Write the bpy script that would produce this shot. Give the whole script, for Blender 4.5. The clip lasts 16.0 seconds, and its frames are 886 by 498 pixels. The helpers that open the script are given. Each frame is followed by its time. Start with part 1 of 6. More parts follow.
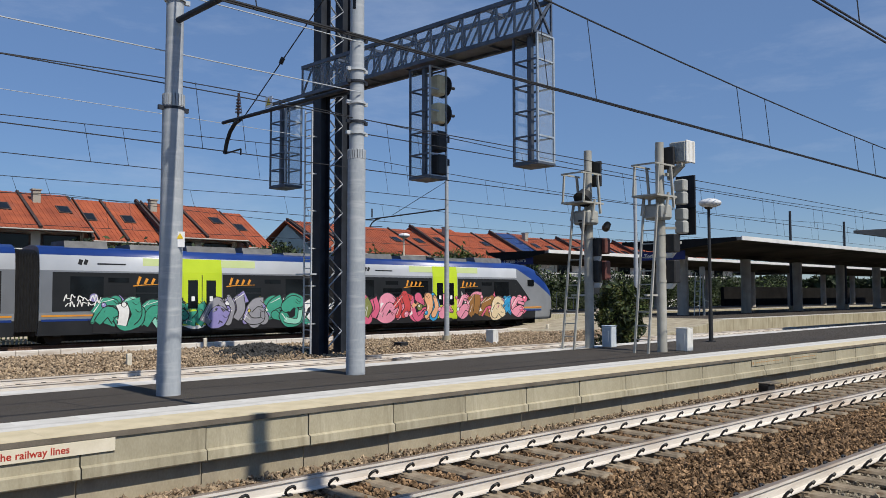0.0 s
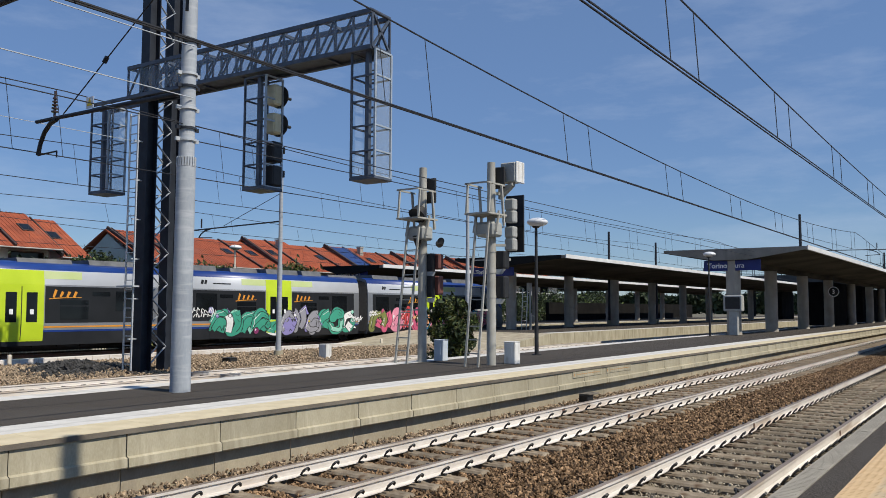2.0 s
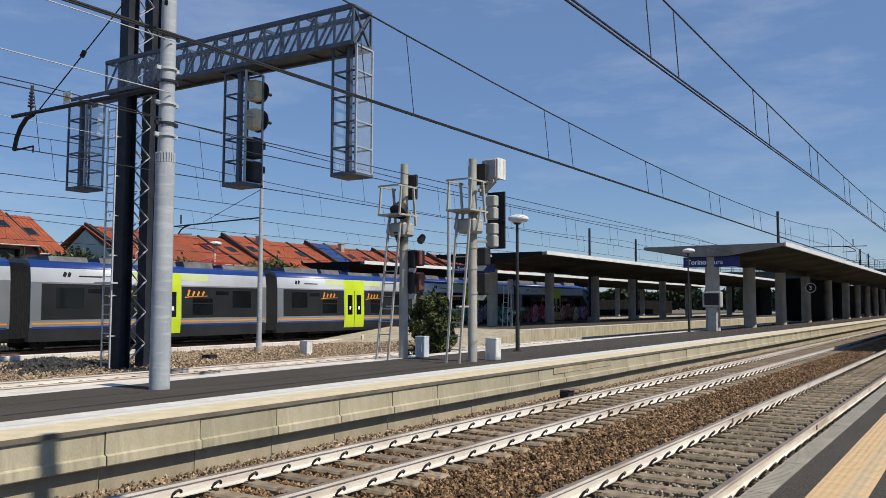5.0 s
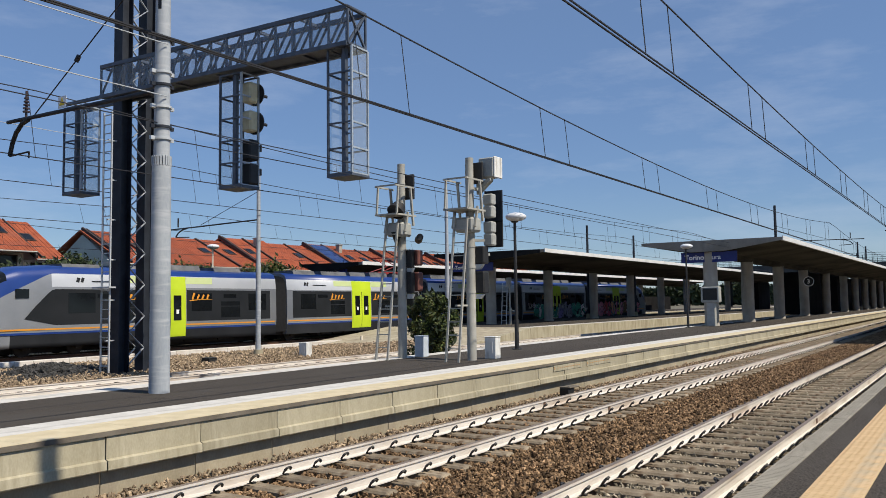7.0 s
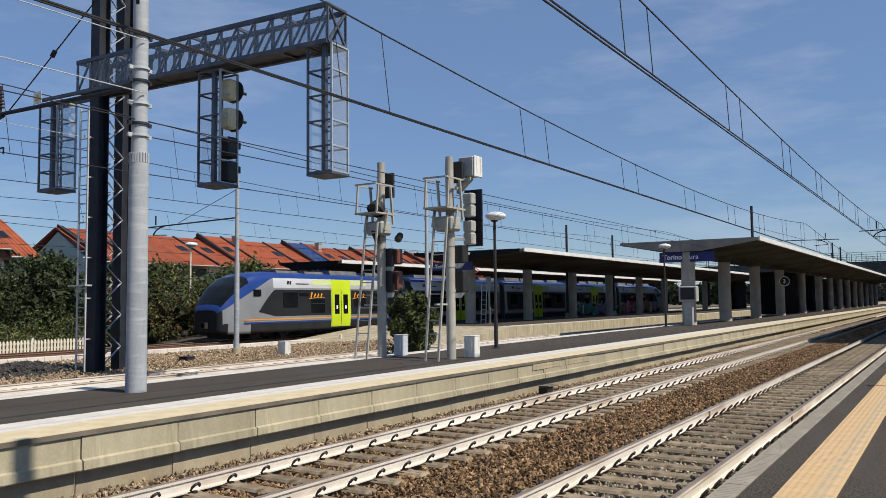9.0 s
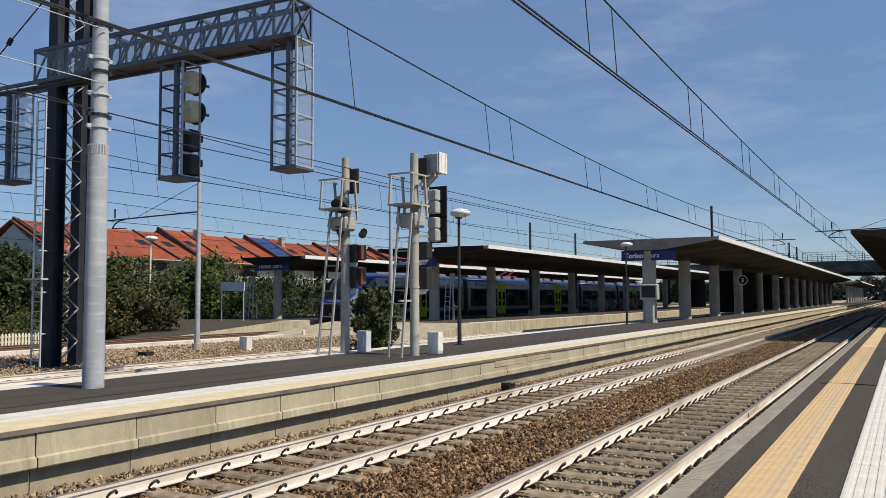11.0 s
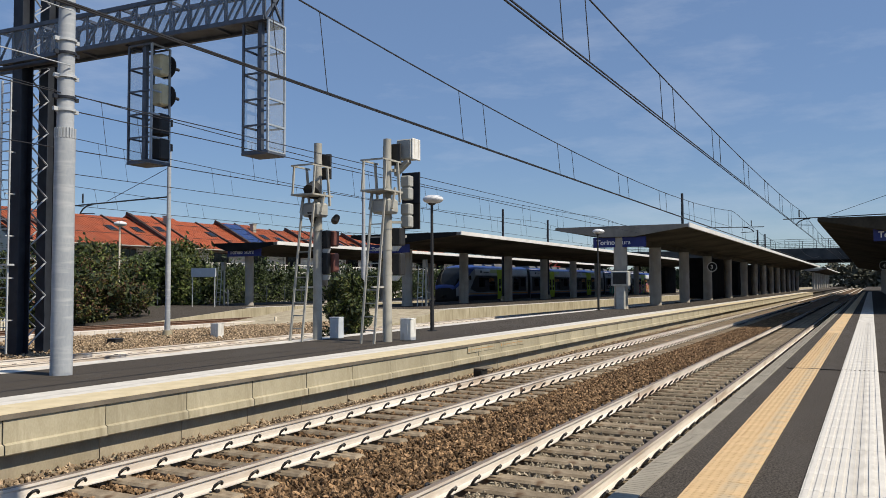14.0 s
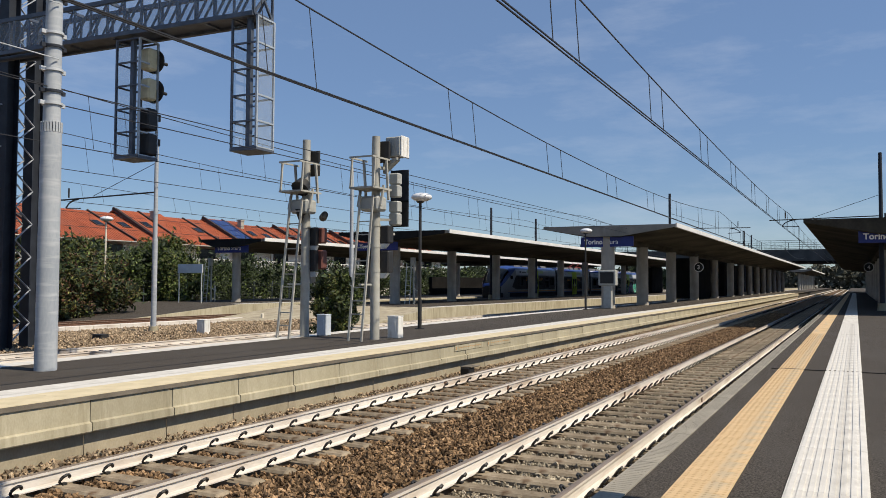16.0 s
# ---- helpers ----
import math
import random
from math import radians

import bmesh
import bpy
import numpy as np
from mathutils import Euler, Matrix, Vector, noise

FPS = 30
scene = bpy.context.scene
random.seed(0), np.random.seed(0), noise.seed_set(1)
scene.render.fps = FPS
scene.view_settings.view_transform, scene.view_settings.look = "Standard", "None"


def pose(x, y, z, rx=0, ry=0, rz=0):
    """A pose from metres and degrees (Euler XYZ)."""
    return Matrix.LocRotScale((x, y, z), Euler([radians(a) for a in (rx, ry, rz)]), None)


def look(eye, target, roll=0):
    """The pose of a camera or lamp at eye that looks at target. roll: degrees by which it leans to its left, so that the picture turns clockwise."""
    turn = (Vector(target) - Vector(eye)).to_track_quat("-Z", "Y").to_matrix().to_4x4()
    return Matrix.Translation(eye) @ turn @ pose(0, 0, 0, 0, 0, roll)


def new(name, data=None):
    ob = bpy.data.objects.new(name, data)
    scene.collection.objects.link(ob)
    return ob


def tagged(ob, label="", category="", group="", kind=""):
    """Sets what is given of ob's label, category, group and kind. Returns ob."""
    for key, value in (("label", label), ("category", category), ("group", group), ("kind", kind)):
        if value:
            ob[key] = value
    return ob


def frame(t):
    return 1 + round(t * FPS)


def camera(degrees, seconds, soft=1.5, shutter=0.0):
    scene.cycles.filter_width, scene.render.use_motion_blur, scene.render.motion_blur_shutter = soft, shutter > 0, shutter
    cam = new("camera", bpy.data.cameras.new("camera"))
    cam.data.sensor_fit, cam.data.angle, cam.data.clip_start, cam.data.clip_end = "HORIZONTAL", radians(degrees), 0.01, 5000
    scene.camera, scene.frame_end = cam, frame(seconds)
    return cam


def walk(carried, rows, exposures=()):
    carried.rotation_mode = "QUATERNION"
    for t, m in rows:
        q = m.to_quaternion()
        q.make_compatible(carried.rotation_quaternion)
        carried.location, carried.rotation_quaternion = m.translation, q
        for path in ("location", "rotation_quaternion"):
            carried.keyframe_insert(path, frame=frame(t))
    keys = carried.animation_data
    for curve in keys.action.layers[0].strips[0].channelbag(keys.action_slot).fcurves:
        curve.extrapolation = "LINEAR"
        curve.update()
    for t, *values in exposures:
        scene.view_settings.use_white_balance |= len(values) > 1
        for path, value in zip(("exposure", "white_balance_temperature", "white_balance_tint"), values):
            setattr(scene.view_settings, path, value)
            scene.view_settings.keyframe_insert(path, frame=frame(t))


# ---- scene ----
cam = camera(57.43, 16.0, 0.55)
EYE = (-7.90, -4.113, 2.145)
ROWS = [
    (0.0, -43.094, 3.128, 0.042),
    (0.5, -46.425, 3.632, -0.372),
    (1.0, -49.723, 4.160, -0.648),
    (1.5, -52.987, 4.352, -0.733),
    (2.0, -54.784, 4.159, -0.235),
    (2.5, -55.539, 3.921, 0.007),
    (3.0, -55.489, 3.792, 0.003),
    (3.5, -55.464, 3.908, -0.178),
    (4.0, -55.966, 3.971, -0.354),
    (6.5, -56.118, 3.711, 0.300),
    (7.0, -56.198, 3.863, 0.733),
    (7.5, -56.574, 3.998, 0.657),
    (8.0, -56.744, 3.873, 0.701),
    (8.5, -57.139, 3.773, 0.675),
    (11.0, -60.206, 3.501, 0.249),
    (11.5, -60.922, 3.119, 0.101),
    (12.0, -61.331, 2.889, 0.067),
    (12.5, -61.602, 2.804, 0.153),
    (13.0, -61.894, 2.716, 0.195),
    (13.5, -62.039, 2.587, 0.151),
    (14.0, -62.129, 2.527, 0.201),
    (14.5, -62.312, 2.431, 0.021),
    (15.0, -62.801, 2.321, -0.105),
    (15.5, -62.983, 2.363, -0.218),
    (16.0, -62.993, 2.390, -0.265),
]
walk(cam, [(t, pose(*EYE, 90 + pitch, roll, yaw)) for t, yaw, pitch, roll in ROWS],
     [(0.0, -0.11, 6230, 10), (2.5, -0.03, 6260, 10), (4.0, 0.0, 6330, 10), (7.5, 0.05, 6540, 10), (12.0, 0.08, 6740, 10), (16.0, 0.09, 6800, 10)])

# ---- light ----
SUN = Vector((0.04, -1.0, 1.2)).normalized()
world = bpy.data.worlds.new("world")
scene.world = world
world.use_nodes = True
wn = world.node_tree
sky = wn.nodes.new("ShaderNodeTexSky")
sky.sky_type = "NISHITA"
sky.sun_disc = False
sky.sun_elevation = math.asin(SUN.z)
sky.sun_rotation = math.atan2(SUN.x, SUN.y)
sky.air_density, sky.dust_density, sky.ozone_density = 1.0, 0.08, 5.0
tint = wn.nodes.new("ShaderNodeHueSaturation")
tint.inputs["Saturation"].default_value = 1.24
tint.inputs["Hue"].default_value = 0.514
wn.links.new(sky.outputs[0], tint.inputs["Color"])
haze = wn.nodes.new("ShaderNodeMixRGB")
haze.inputs[0].default_value = 0.43
haze.inputs[2].default_value = (3.1, 4.6, 6.8, 1)
wn.links.new(tint.outputs[0], haze.inputs[1])
wtc, wmap, wnoise, wramp, wisps = (wn.nodes.new("ShaderNode" + k) for k in ("TexCoord", "Mapping", "TexNoise", "ValToRGB", "MixRGB"))
wmap.inputs["Scale"].default_value = (2.2, 2.2, 9.0)
wnoise.inputs["Scale"].default_value, wnoise.inputs["Detail"].default_value, wnoise.inputs["Roughness"].default_value = 1.6, 9, 0.62
wramp.color_ramp.elements[0].position, wramp.color_ramp.elements[1].position = 0.52, 0.85
wramp.color_ramp.elements[1].color = (0.32, 0.32, 0.32, 1)
wisps.inputs[2].default_value = (7.5, 8.2, 9.5, 1)
wn.links.new(wtc.outputs["Generated"], wmap.inputs[0])
wn.links.new(wmap.outputs[0], wnoise.inputs["Vector"])
wn.links.new(wnoise.outputs[0], wramp.inputs[0])
wn.links.new(wramp.outputs[0], wisps.inputs[0])
wn.links.new(haze.outputs[0], wisps.inputs[1])
wn.links.new(wisps.outputs[0], wn.nodes["Background"].inputs[0])
wn.nodes["Background"].inputs[1].default_value = 0.088
sun = new("sun", bpy.data.lights.new("sun", "SUN"))
sun.data.energy, sun.data.angle, sun.data.color = 5.0, radians(0.53), (1.0, 0.91, 0.77)
sun.matrix_world = look((0, 0, 60), Vector((0, 0, 60)) - SUN)


# ---- materials ----
def surf(name, c1, c2, scale=3.0, rough=0.7, bump=0.15, metal=0.0, fine=40.0, stretch=(1, 1, 1), vary=0.0, island=False, spec=0.5, grime=None):
    m = bpy.data.materials.new(name)
    m.use_nodes = True
    t = m.node_tree
    b = t.nodes["Principled BSDF"]
    tc = t.nodes.new("ShaderNodeTexCoord")
    mp = t.nodes.new("ShaderNodeMapping")
    mp.inputs["Scale"].default_value = stretch
    t.links.new(tc.outputs["Object"], mp.inputs[0])
    n1 = t.nodes.new("ShaderNodeTexNoise")
    n1.inputs["Scale"].default_value, n1.inputs["Detail"].default_value = scale, 5
    n2 = t.nodes.new("ShaderNodeTexNoise")
    n2.inputs["Scale"].default_value, n2.inputs["Detail"].default_value = fine, 3
    for n in (n1, n2):
        t.links.new(mp.outputs[0], n.inputs["Vector"])
    mix = t.nodes.new("ShaderNodeMath")
    mix.operation = "MULTIPLY_ADD"
    t.links.new(n2.outputs[0], mix.inputs[0])
    mix.inputs[1].default_value = 0.35
    t.links.new(n1.outputs[0], mix.inputs[2])
    ramp = t.nodes.new("ShaderNodeValToRGB")
    ramp.color_ramp.elements[0].position, ramp.color_ramp.elements[1].position = 0.45, 0.9
    ramp.color_ramp.elements[0].color, ramp.color_ramp.elements[1].color = (*c1, 1), (*c2, 1)
    t.links.new(mix.outputs[0], ramp.inputs[0])
    col = ramp.outputs[0]
    if grime:
        n3 = t.nodes.new("ShaderNodeTexNoise")
        n3.inputs["Scale"].default_value, n3.inputs["Detail"].default_value = grime[1], 6
        mp3 = t.nodes.new("ShaderNodeMapping")
        mp3.inputs["Scale"].default_value = grime[2]
        t.links.new(tc.outputs["Object"], mp3.inputs[0])
        t.links.new(mp3.outputs[0], n3.inputs["Vector"])
        r3 = t.nodes.new("ShaderNodeValToRGB")
        r3.color_ramp.elements[0].position, r3.color_ramp.elements[1].position = 0.52, 0.72
        t.links.new(n3.outputs[0], r3.inputs[0])
        mx = t.nodes.new("ShaderNodeMixRGB")
        t.links.new(r3.outputs[0], mx.inputs[0])
        t.links.new(col, mx.inputs[1])
        mx.inputs[2].default_value = (*grime[0], 1)
        col = mx.outputs[0]
    if vary or island:
        src = t.nodes.new("ShaderNodeNewGeometry").outputs["Random Per Island"] if island else t.nodes.new("ShaderNodeObjectInfo").outputs["Random"]
        hsv = t.nodes.new("ShaderNodeHueSaturation")
        mr = t.nodes.new("ShaderNodeMapRange")
        mr.inputs["To Min"].default_value, mr.inputs["To Max"].default_value = 1 - vary, 1 + vary
        t.links.new(src, mr.inputs[0])
        t.links.new(mr.outputs[0], hsv.inputs["Value"])
        t.links.new(col, hsv.inputs["Color"])
        col = hsv.outputs[0]
    t.links.new(col, b.inputs["Base Color"])
    b.inputs["Roughness"].default_value, b.inputs["Metallic"].default_value = rough, metal
    b.inputs["Specular IOR Level"].default_value = spec
    if bump:
        bp = t.nodes.new("ShaderNodeBump")
        bp.inputs["Strength"].default_value, bp.inputs["Distance"].default_value = bump, 0.02
        t.links.new(mix.outputs[0], bp.inputs["Height"])
        t.links.new(bp.outputs[0], b.inputs["Normal"])
    return m


def plain(name, c, rough=0.5, metal=0.0, spec=0.5):
    d = [max(0, v * 0.86) for v in c]
    return surf(name, d, c, 6, rough, 0.03, metal, 60, spec=spec)


M = {}
M["asphalt"] = surf("asphalt", (0.022, 0.019, 0.0165), (0.115, 0.102, 0.088), 48, 0.95, 0.8, 0, 160, spec=0.12, grime=((0.078, 0.071, 0.063), 0.55, (0.8, 1.6, 1)))
M["ground"] = surf("ground_gravel", (0.05, 0.032, 0.018), (0.17, 0.115, 0.07), 2.0, 0.95, 1.0, 0, 25, spec=0.1)
M["ground_far"] = surf("ground_earth", (0.08, 0.075, 0.05), (0.18, 0.16, 0.11), 0.2, 0.95, 0.5, 0, 6)
M["stone"] = surf("ballast_stone", (0.045, 0.026, 0.013), (0.34, 0.222, 0.125), 9, 0.9, 0.5, 0, 60, vary=0.7, island=True, spec=0.15)
M["stone_mix"] = surf("cream_ballast", (0.10, 0.08, 0.052), (0.44, 0.385, 0.29), 9, 0.9, 0.5, 0, 60, vary=0.6, island=True, spec=0.15)
M["stone_pale"] = surf("pale_gravel", (0.16, 0.11, 0.065), (0.46, 0.355, 0.235), 9, 0.9, 0.5, 0, 60, vary=0.45, island=True)
M["stone_dark"] = surf("dark_gravel", (0.02, 0.02, 0.02), (0.06, 0.058, 0.055), 9, 0.9, 0.5, 0, 60, vary=0.5, island=True)
M["sleeper"] = surf("sleeper_concrete", (0.16, 0.128, 0.088), (0.31, 0.256, 0.185), 4, 0.9, 0.4, 0, 50, vary=0.22, spec=0.15, grime=((0.12, 0.08, 0.05), 5, (1, 1, 1)))
M["rail_side"] = surf("rail_web", (0.54, 0.50, 0.445), (0.72, 0.68, 0.62), 5, 0.6, 0.1, 0.0, 40, (0.2, 1, 1), grime=((0.42, 0.35, 0.28), 2, (0.3, 2, 2)))
M["rail_top"] = surf("rail_head_steel", (0.13, 0.10, 0.075), (0.24, 0.195, 0.155), 5, 0.55, 0.05, 0.0, 40, (0.2, 1, 1))
M["rust"] = surf("rusty_rail", (0.08, 0.04, 0.025), (0.17, 0.095, 0.06), 6, 0.85, 0.2, 0.0, 50)
M["black"] = surf("black_rubber", (0.008, 0.008, 0.009), (0.02, 0.02, 0.02), 6, 0.6, 0.1)
M["concrete"] = surf("precast_concrete", (0.29, 0.258, 0.172), (0.45, 0.41, 0.30), 1.6, 0.9, 0.25, 0, 45, (1, 1, 0.5), vary=0.09, grime=((0.225, 0.195, 0.125), 2.2, (3.0, 1, 0.3)))
M["concrete_low"] = surf("wall_concrete", (0.26, 0.222, 0.148), (0.42, 0.37, 0.27), 1.8, 0.92, 0.3, 0, 45, (1, 1, 0.5), vary=0.1, grime=((0.22, 0.185, 0.135), 1.4, (1.6, 1, 0.6)))
M["kerb"] = surf("kerb_stone", (0.22, 0.20, 0.16), (0.33, 0.30, 0.24), 2, 0.85, 0.2, 0, 60)
M["kerb_dark"] = surf("dirty_lip", (0.10, 0.085, 0.065), (0.19, 0.165, 0.13), 3, 0.9, 0.2, 0, 60)
M["white_line"] = surf("white_paint", (0.52, 0.50, 0.45), (0.68, 0.66, 0.61), 2.5, 0.7, 0.12, 0, 70, grime=((0.40, 0.38, 0.34), 1.6, (0.6, 3, 1)))
M["tan_line"] = surf("tan_tile", (0.50, 0.345, 0.175), (0.66, 0.475, 0.265), 2.5, 0.75, 0.12, 0, 70, grime=((0.42, 0.35, 0.24), 1.4, (0.6, 3, 1)))
M["cream_line"] = surf("cream_tile", (0.50, 0.425, 0.265), (0.66, 0.57, 0.385), 2.5, 0.75, 0.12, 0, 70)
M["galv"] = surf("galvanised_steel", (0.27, 0.30, 0.335), (0.40, 0.43, 0.46), 2.2, 0.6, 0.05, 0.0, 30, (1, 1, 0.35), spec=0.3, grime=((0.44, 0.46, 0.48), 2, (1, 1, 6)))
M["galv_lt"] = surf("light_galvanised_steel", (0.40, 0.43, 0.45), (0.54, 0.56, 0.57), 3, 0.45, 0.05, 0.2, 40)
M["dark_steel"] = surf("dark_blue_grey_steel", (0.012, 0.015, 0.022), (0.028, 0.034, 0.046), 2.5, 0.55, 0.05, 0.0, 30, spec=0.3)
M["gantry"] = surf("gantry_steel", (0.05, 0.063, 0.085), (0.105, 0.125, 0.16), 2.5, 0.5, 0.05, 0.2, 30)
M["grey_paint"] = surf("grey_enamel", (0.30, 0.305, 0.285), (0.40, 0.41, 0.385), 4, 0.5, 0.04, 0, 40)
M["mast_paint"] = surf("mast_grey_paint", (0.30, 0.295, 0.26), (0.42, 0.415, 0.375), 3, 0.55, 0.06, 0, 40, grime=((0.27, 0.26, 0.23), 2.5, (1, 1, 0.4)))
M["cream"] = surf("cream_signal_box", (0.56, 0.50, 0.31), (0.70, 0.64, 0.44), 4, 0.5, 0.04)
M["brown"] = surf("brown_hood", (0.10, 0.035, 0.025), (0.17, 0.06, 0.045), 4, 0.6, 0.05)
M["box_blue"] = surf("pale_blue_grey_cabinet", (0.44, 0.49, 0.54), (0.58, 0.63, 0.67), 3, 0.55, 0.05)
M["box_white"] = surf("white_cabinet", (0.60, 0.60, 0.57), (0.76, 0.76, 0.73), 3, 0.6, 0.05, grime=((0.42, 0.40, 0.36), 3, (2, 2, 0.4)))
M["canopy"] = surf("canopy_concrete", (0.17, 0.158, 0.135), (0.28, 0.262, 0.228), 0.8, 0.9, 0.15, 0, 18, grime=((0.17, 0.16, 0.14), 0.9, (1, 1, 0.3)))
M["canopy_trim"] = surf("canopy_edge_metal", (0.60, 0.60, 0.58), (0.76, 0.76, 0.73), 1.0, 0.5, 0.05)
# Stained brown, darkened further to carry the shade under the canopies
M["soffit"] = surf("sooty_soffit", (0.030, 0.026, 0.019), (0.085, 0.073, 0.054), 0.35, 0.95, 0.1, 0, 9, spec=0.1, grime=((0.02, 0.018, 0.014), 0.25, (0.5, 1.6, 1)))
# Near-black colour standing in for deep shade under canopies and bridge
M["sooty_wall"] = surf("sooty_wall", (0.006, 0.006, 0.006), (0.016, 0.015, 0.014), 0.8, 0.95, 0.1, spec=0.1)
M["canopy_dark"] = surf("canopy_dark_fascia", (0.007, 0.0075, 0.008), (0.016, 0.0165, 0.017), 1.0, 0.8, 0.05, spec=0.15)
M["pillar"] = surf("pillar_concrete", (0.29, 0.265, 0.22), (0.43, 0.40, 0.345), 1.2, 0.9, 0.15, 0, 25, grime=((0.30, 0.28, 0.25), 1.6, (2, 2, 0.3)))
M["sign_blue"] = surf("blue_sign_enamel", (0.006, 0.016, 0.13), (0.010, 0.022, 0.17), 3, 0.45, 0.0)
M["sign_white"] = plain("white_lettering", (0.85, 0.85, 0.85), 0.5)
M["lamp_black"] = surf("black_lamp_paint", (0.012, 0.012, 0.013), (0.03, 0.03, 0.03), 5, 0.5, 0.05)
M["lamp_glass"] = plain("lamp_diffuser", (0.72, 0.74, 0.76), 0.3)
M["plaque"] = surf("cream_plaque", (0.62, 0.56, 0.42), (0.74, 0.68, 0.54), 3, 0.6, 0.03)
M["red_ink"] = plain("red_lettering", (0.42, 0.03, 0.015), 0.6)
M["ochre_ink"] = plain("ochre_lettering", (0.45, 0.24, 0.09), 0.6)
M["yellow"] = plain("warning_yellow", (0.80, 0.56, 0.02), 0.5)
M["roof_tile"] = surf("terracotta_roof", (0.205, 0.043, 0.016), (0.345, 0.083, 0.031), 1.1, 0.85, 0.3, 0, 14, vary=0.12, grime=((0.26, 0.075, 0.04), 0.5, (1, 1, 1)))
M["roof_dark"] = surf("dark_roof_flashing", (0.025, 0.018, 0.016), (0.06, 0.04, 0.035), 3, 0.8, 0.1)
M["wall_white"] = surf("white_render", (0.56, 0.55, 0.51), (0.72, 0.71, 0.67), 0.7, 0.9, 0.1, vary=0.08)
M["wall_green"] = surf("grey_green_render", (0.38, 0.43, 0.40), (0.47, 0.52, 0.49), 0.7, 0.9, 0.1)
M["wood_dark"] = plain("dark_timber", (0.06, 0.04, 0.03), 0.8)
M["glass"] = surf("dark_glass", (0.005, 0.006, 0.007), (0.010, 0.012, 0.014), 1.0, 0.08, 0.0, spec=0.25)
M["solar"] = surf("solar_glass", (0.01, 0.025, 0.10), (0.03, 0.06, 0.20), 3.0, 0.12, 0.0)
M["panto_red"] = plain("dark_red_pantograph", (0.30, 0.035, 0.03), 0.5)
M["insul"] = plain("brown_insulator", (0.05, 0.03, 0.025), 0.25)
M["wire"] = plain("catenary_wire", (0.014, 0.016, 0.022), 0.6)
M["leaf"] = surf("green_leaf", (0.045, 0.075, 0.013), (0.125, 0.17, 0.032), 3, 0.6, 0.0, vary=0.5, island=True)
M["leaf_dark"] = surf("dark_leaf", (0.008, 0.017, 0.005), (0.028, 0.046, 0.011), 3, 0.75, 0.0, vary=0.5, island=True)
M["leaf_olive"] = surf("olive_leaf", (0.052, 0.060, 0.011), (0.14, 0.138, 0.028), 3, 0.65, 0.0, vary=0.5, island=True)
M["leaf_brown"] = surf("reddish_leaf", (0.06, 0.025, 0.012), (0.12, 0.05, 0.025), 3, 0.7, 0.0, vary=0.4, island=True)
M["bark"] = surf("bark", (0.05, 0.035, 0.025), (0.12, 0.09, 0.065), 8, 0.9, 0.4)
M["fence_w"] = surf("cream_fence_paint", (0.55, 0.50, 0.40), (0.70, 0.65, 0.54), 4, 0.8, 0.1)
M["bridge"] = surf("bridge_concrete", (0.045, 0.05, 0.052), (0.085, 0.09, 0.092), 0.4, 0.9, 0.1, spec=0.1)
M["far_trees"] = surf("far_trees", (0.03, 0.035, 0.025), (0.15, 0.15, 0.12), 0.35, 0.95, 0.3, 0, 3, spec=0.1)
# train
M["t_grey"] = surf("silver_train_paint", (0.22, 0.235, 0.255), (0.285, 0.30, 0.32), 0.8, 0.38, 0.01, 0.25)
M["t_white"] = surf("white_train_paint", (0.52, 0.545, 0.57), (0.62, 0.64, 0.66), 0.8, 0.32, 0.01, 0.2)
M["t_blue"] = surf("blue_train_paint", (0.008, 0.032, 0.17), (0.015, 0.05, 0.23), 0.8, 0.35, 0.01)
M["t_dark"] = surf("dark_grey_train_paint", (0.015, 0.017, 0.019), (0.023, 0.025, 0.028), 0.8, 0.45, 0.01, spec=0.12)
M["t_skirt"] = surf("charcoal_skirt_paint", (0.016, 0.018, 0.021), (0.03, 0.032, 0.036), 0.8, 0.6, 0.02, spec=0.12)
M["t_lime"] = surf("lime_door_paint", (0.42, 0.56, 0.012), (0.52, 0.66, 0.025), 0.8, 0.4, 0.01)
M["t_fade"] = surf("pale_lime_paint", (0.46, 0.55, 0.22), (0.54, 0.61, 0.32), 0.8, 0.4, 0.01)
M["t_orange"] = plain("orange_stripe", (0.72, 0.30, 0.03), 0.4)
M["t_under"] = surf("underframe_dirt", (0.010, 0.009, 0.009), (0.03, 0.026, 0.022), 4, 0.8, 0.2)
M["t_roofbox"] = surf("roof_equipment_grey", (0.06, 0.063, 0.068), (0.15, 0.155, 0.16), 2, 0.6, 0.05)
M["t_red"] = plain("tail_red", (0.40, 0.02, 0.015), 0.4)
for nm, c in dict(g_teal=(0.05, 0.33, 0.22), g_mint=(0.28, 0.62, 0.48), g_grey=(0.30, 0.30, 0.33), g_violet=(0.28, 0.25, 0.52), g_plum=(0.22, 0.03, 0.12),
                  g_white=(0.78, 0.78, 0.76), g_black=(0.012, 0.012, 0.014), g_yellow=(0.72, 0.58, 0.04), g_pink=(0.74, 0.28, 0.38), g_rose=(0.66, 0.12, 0.22),
                  g_red=(0.55, 0.06, 0.06), g_peach=(0.76, 0.40, 0.20), g_brown=(0.28, 0.13, 0.03), g_cream=(0.70, 0.56, 0.35), g_blue=(0.03, 0.30, 0.58), g_olive=(0.20, 0.22, 0.06)).items():
    M[nm] = plain("spray_" + nm[2:], c, 0.55)


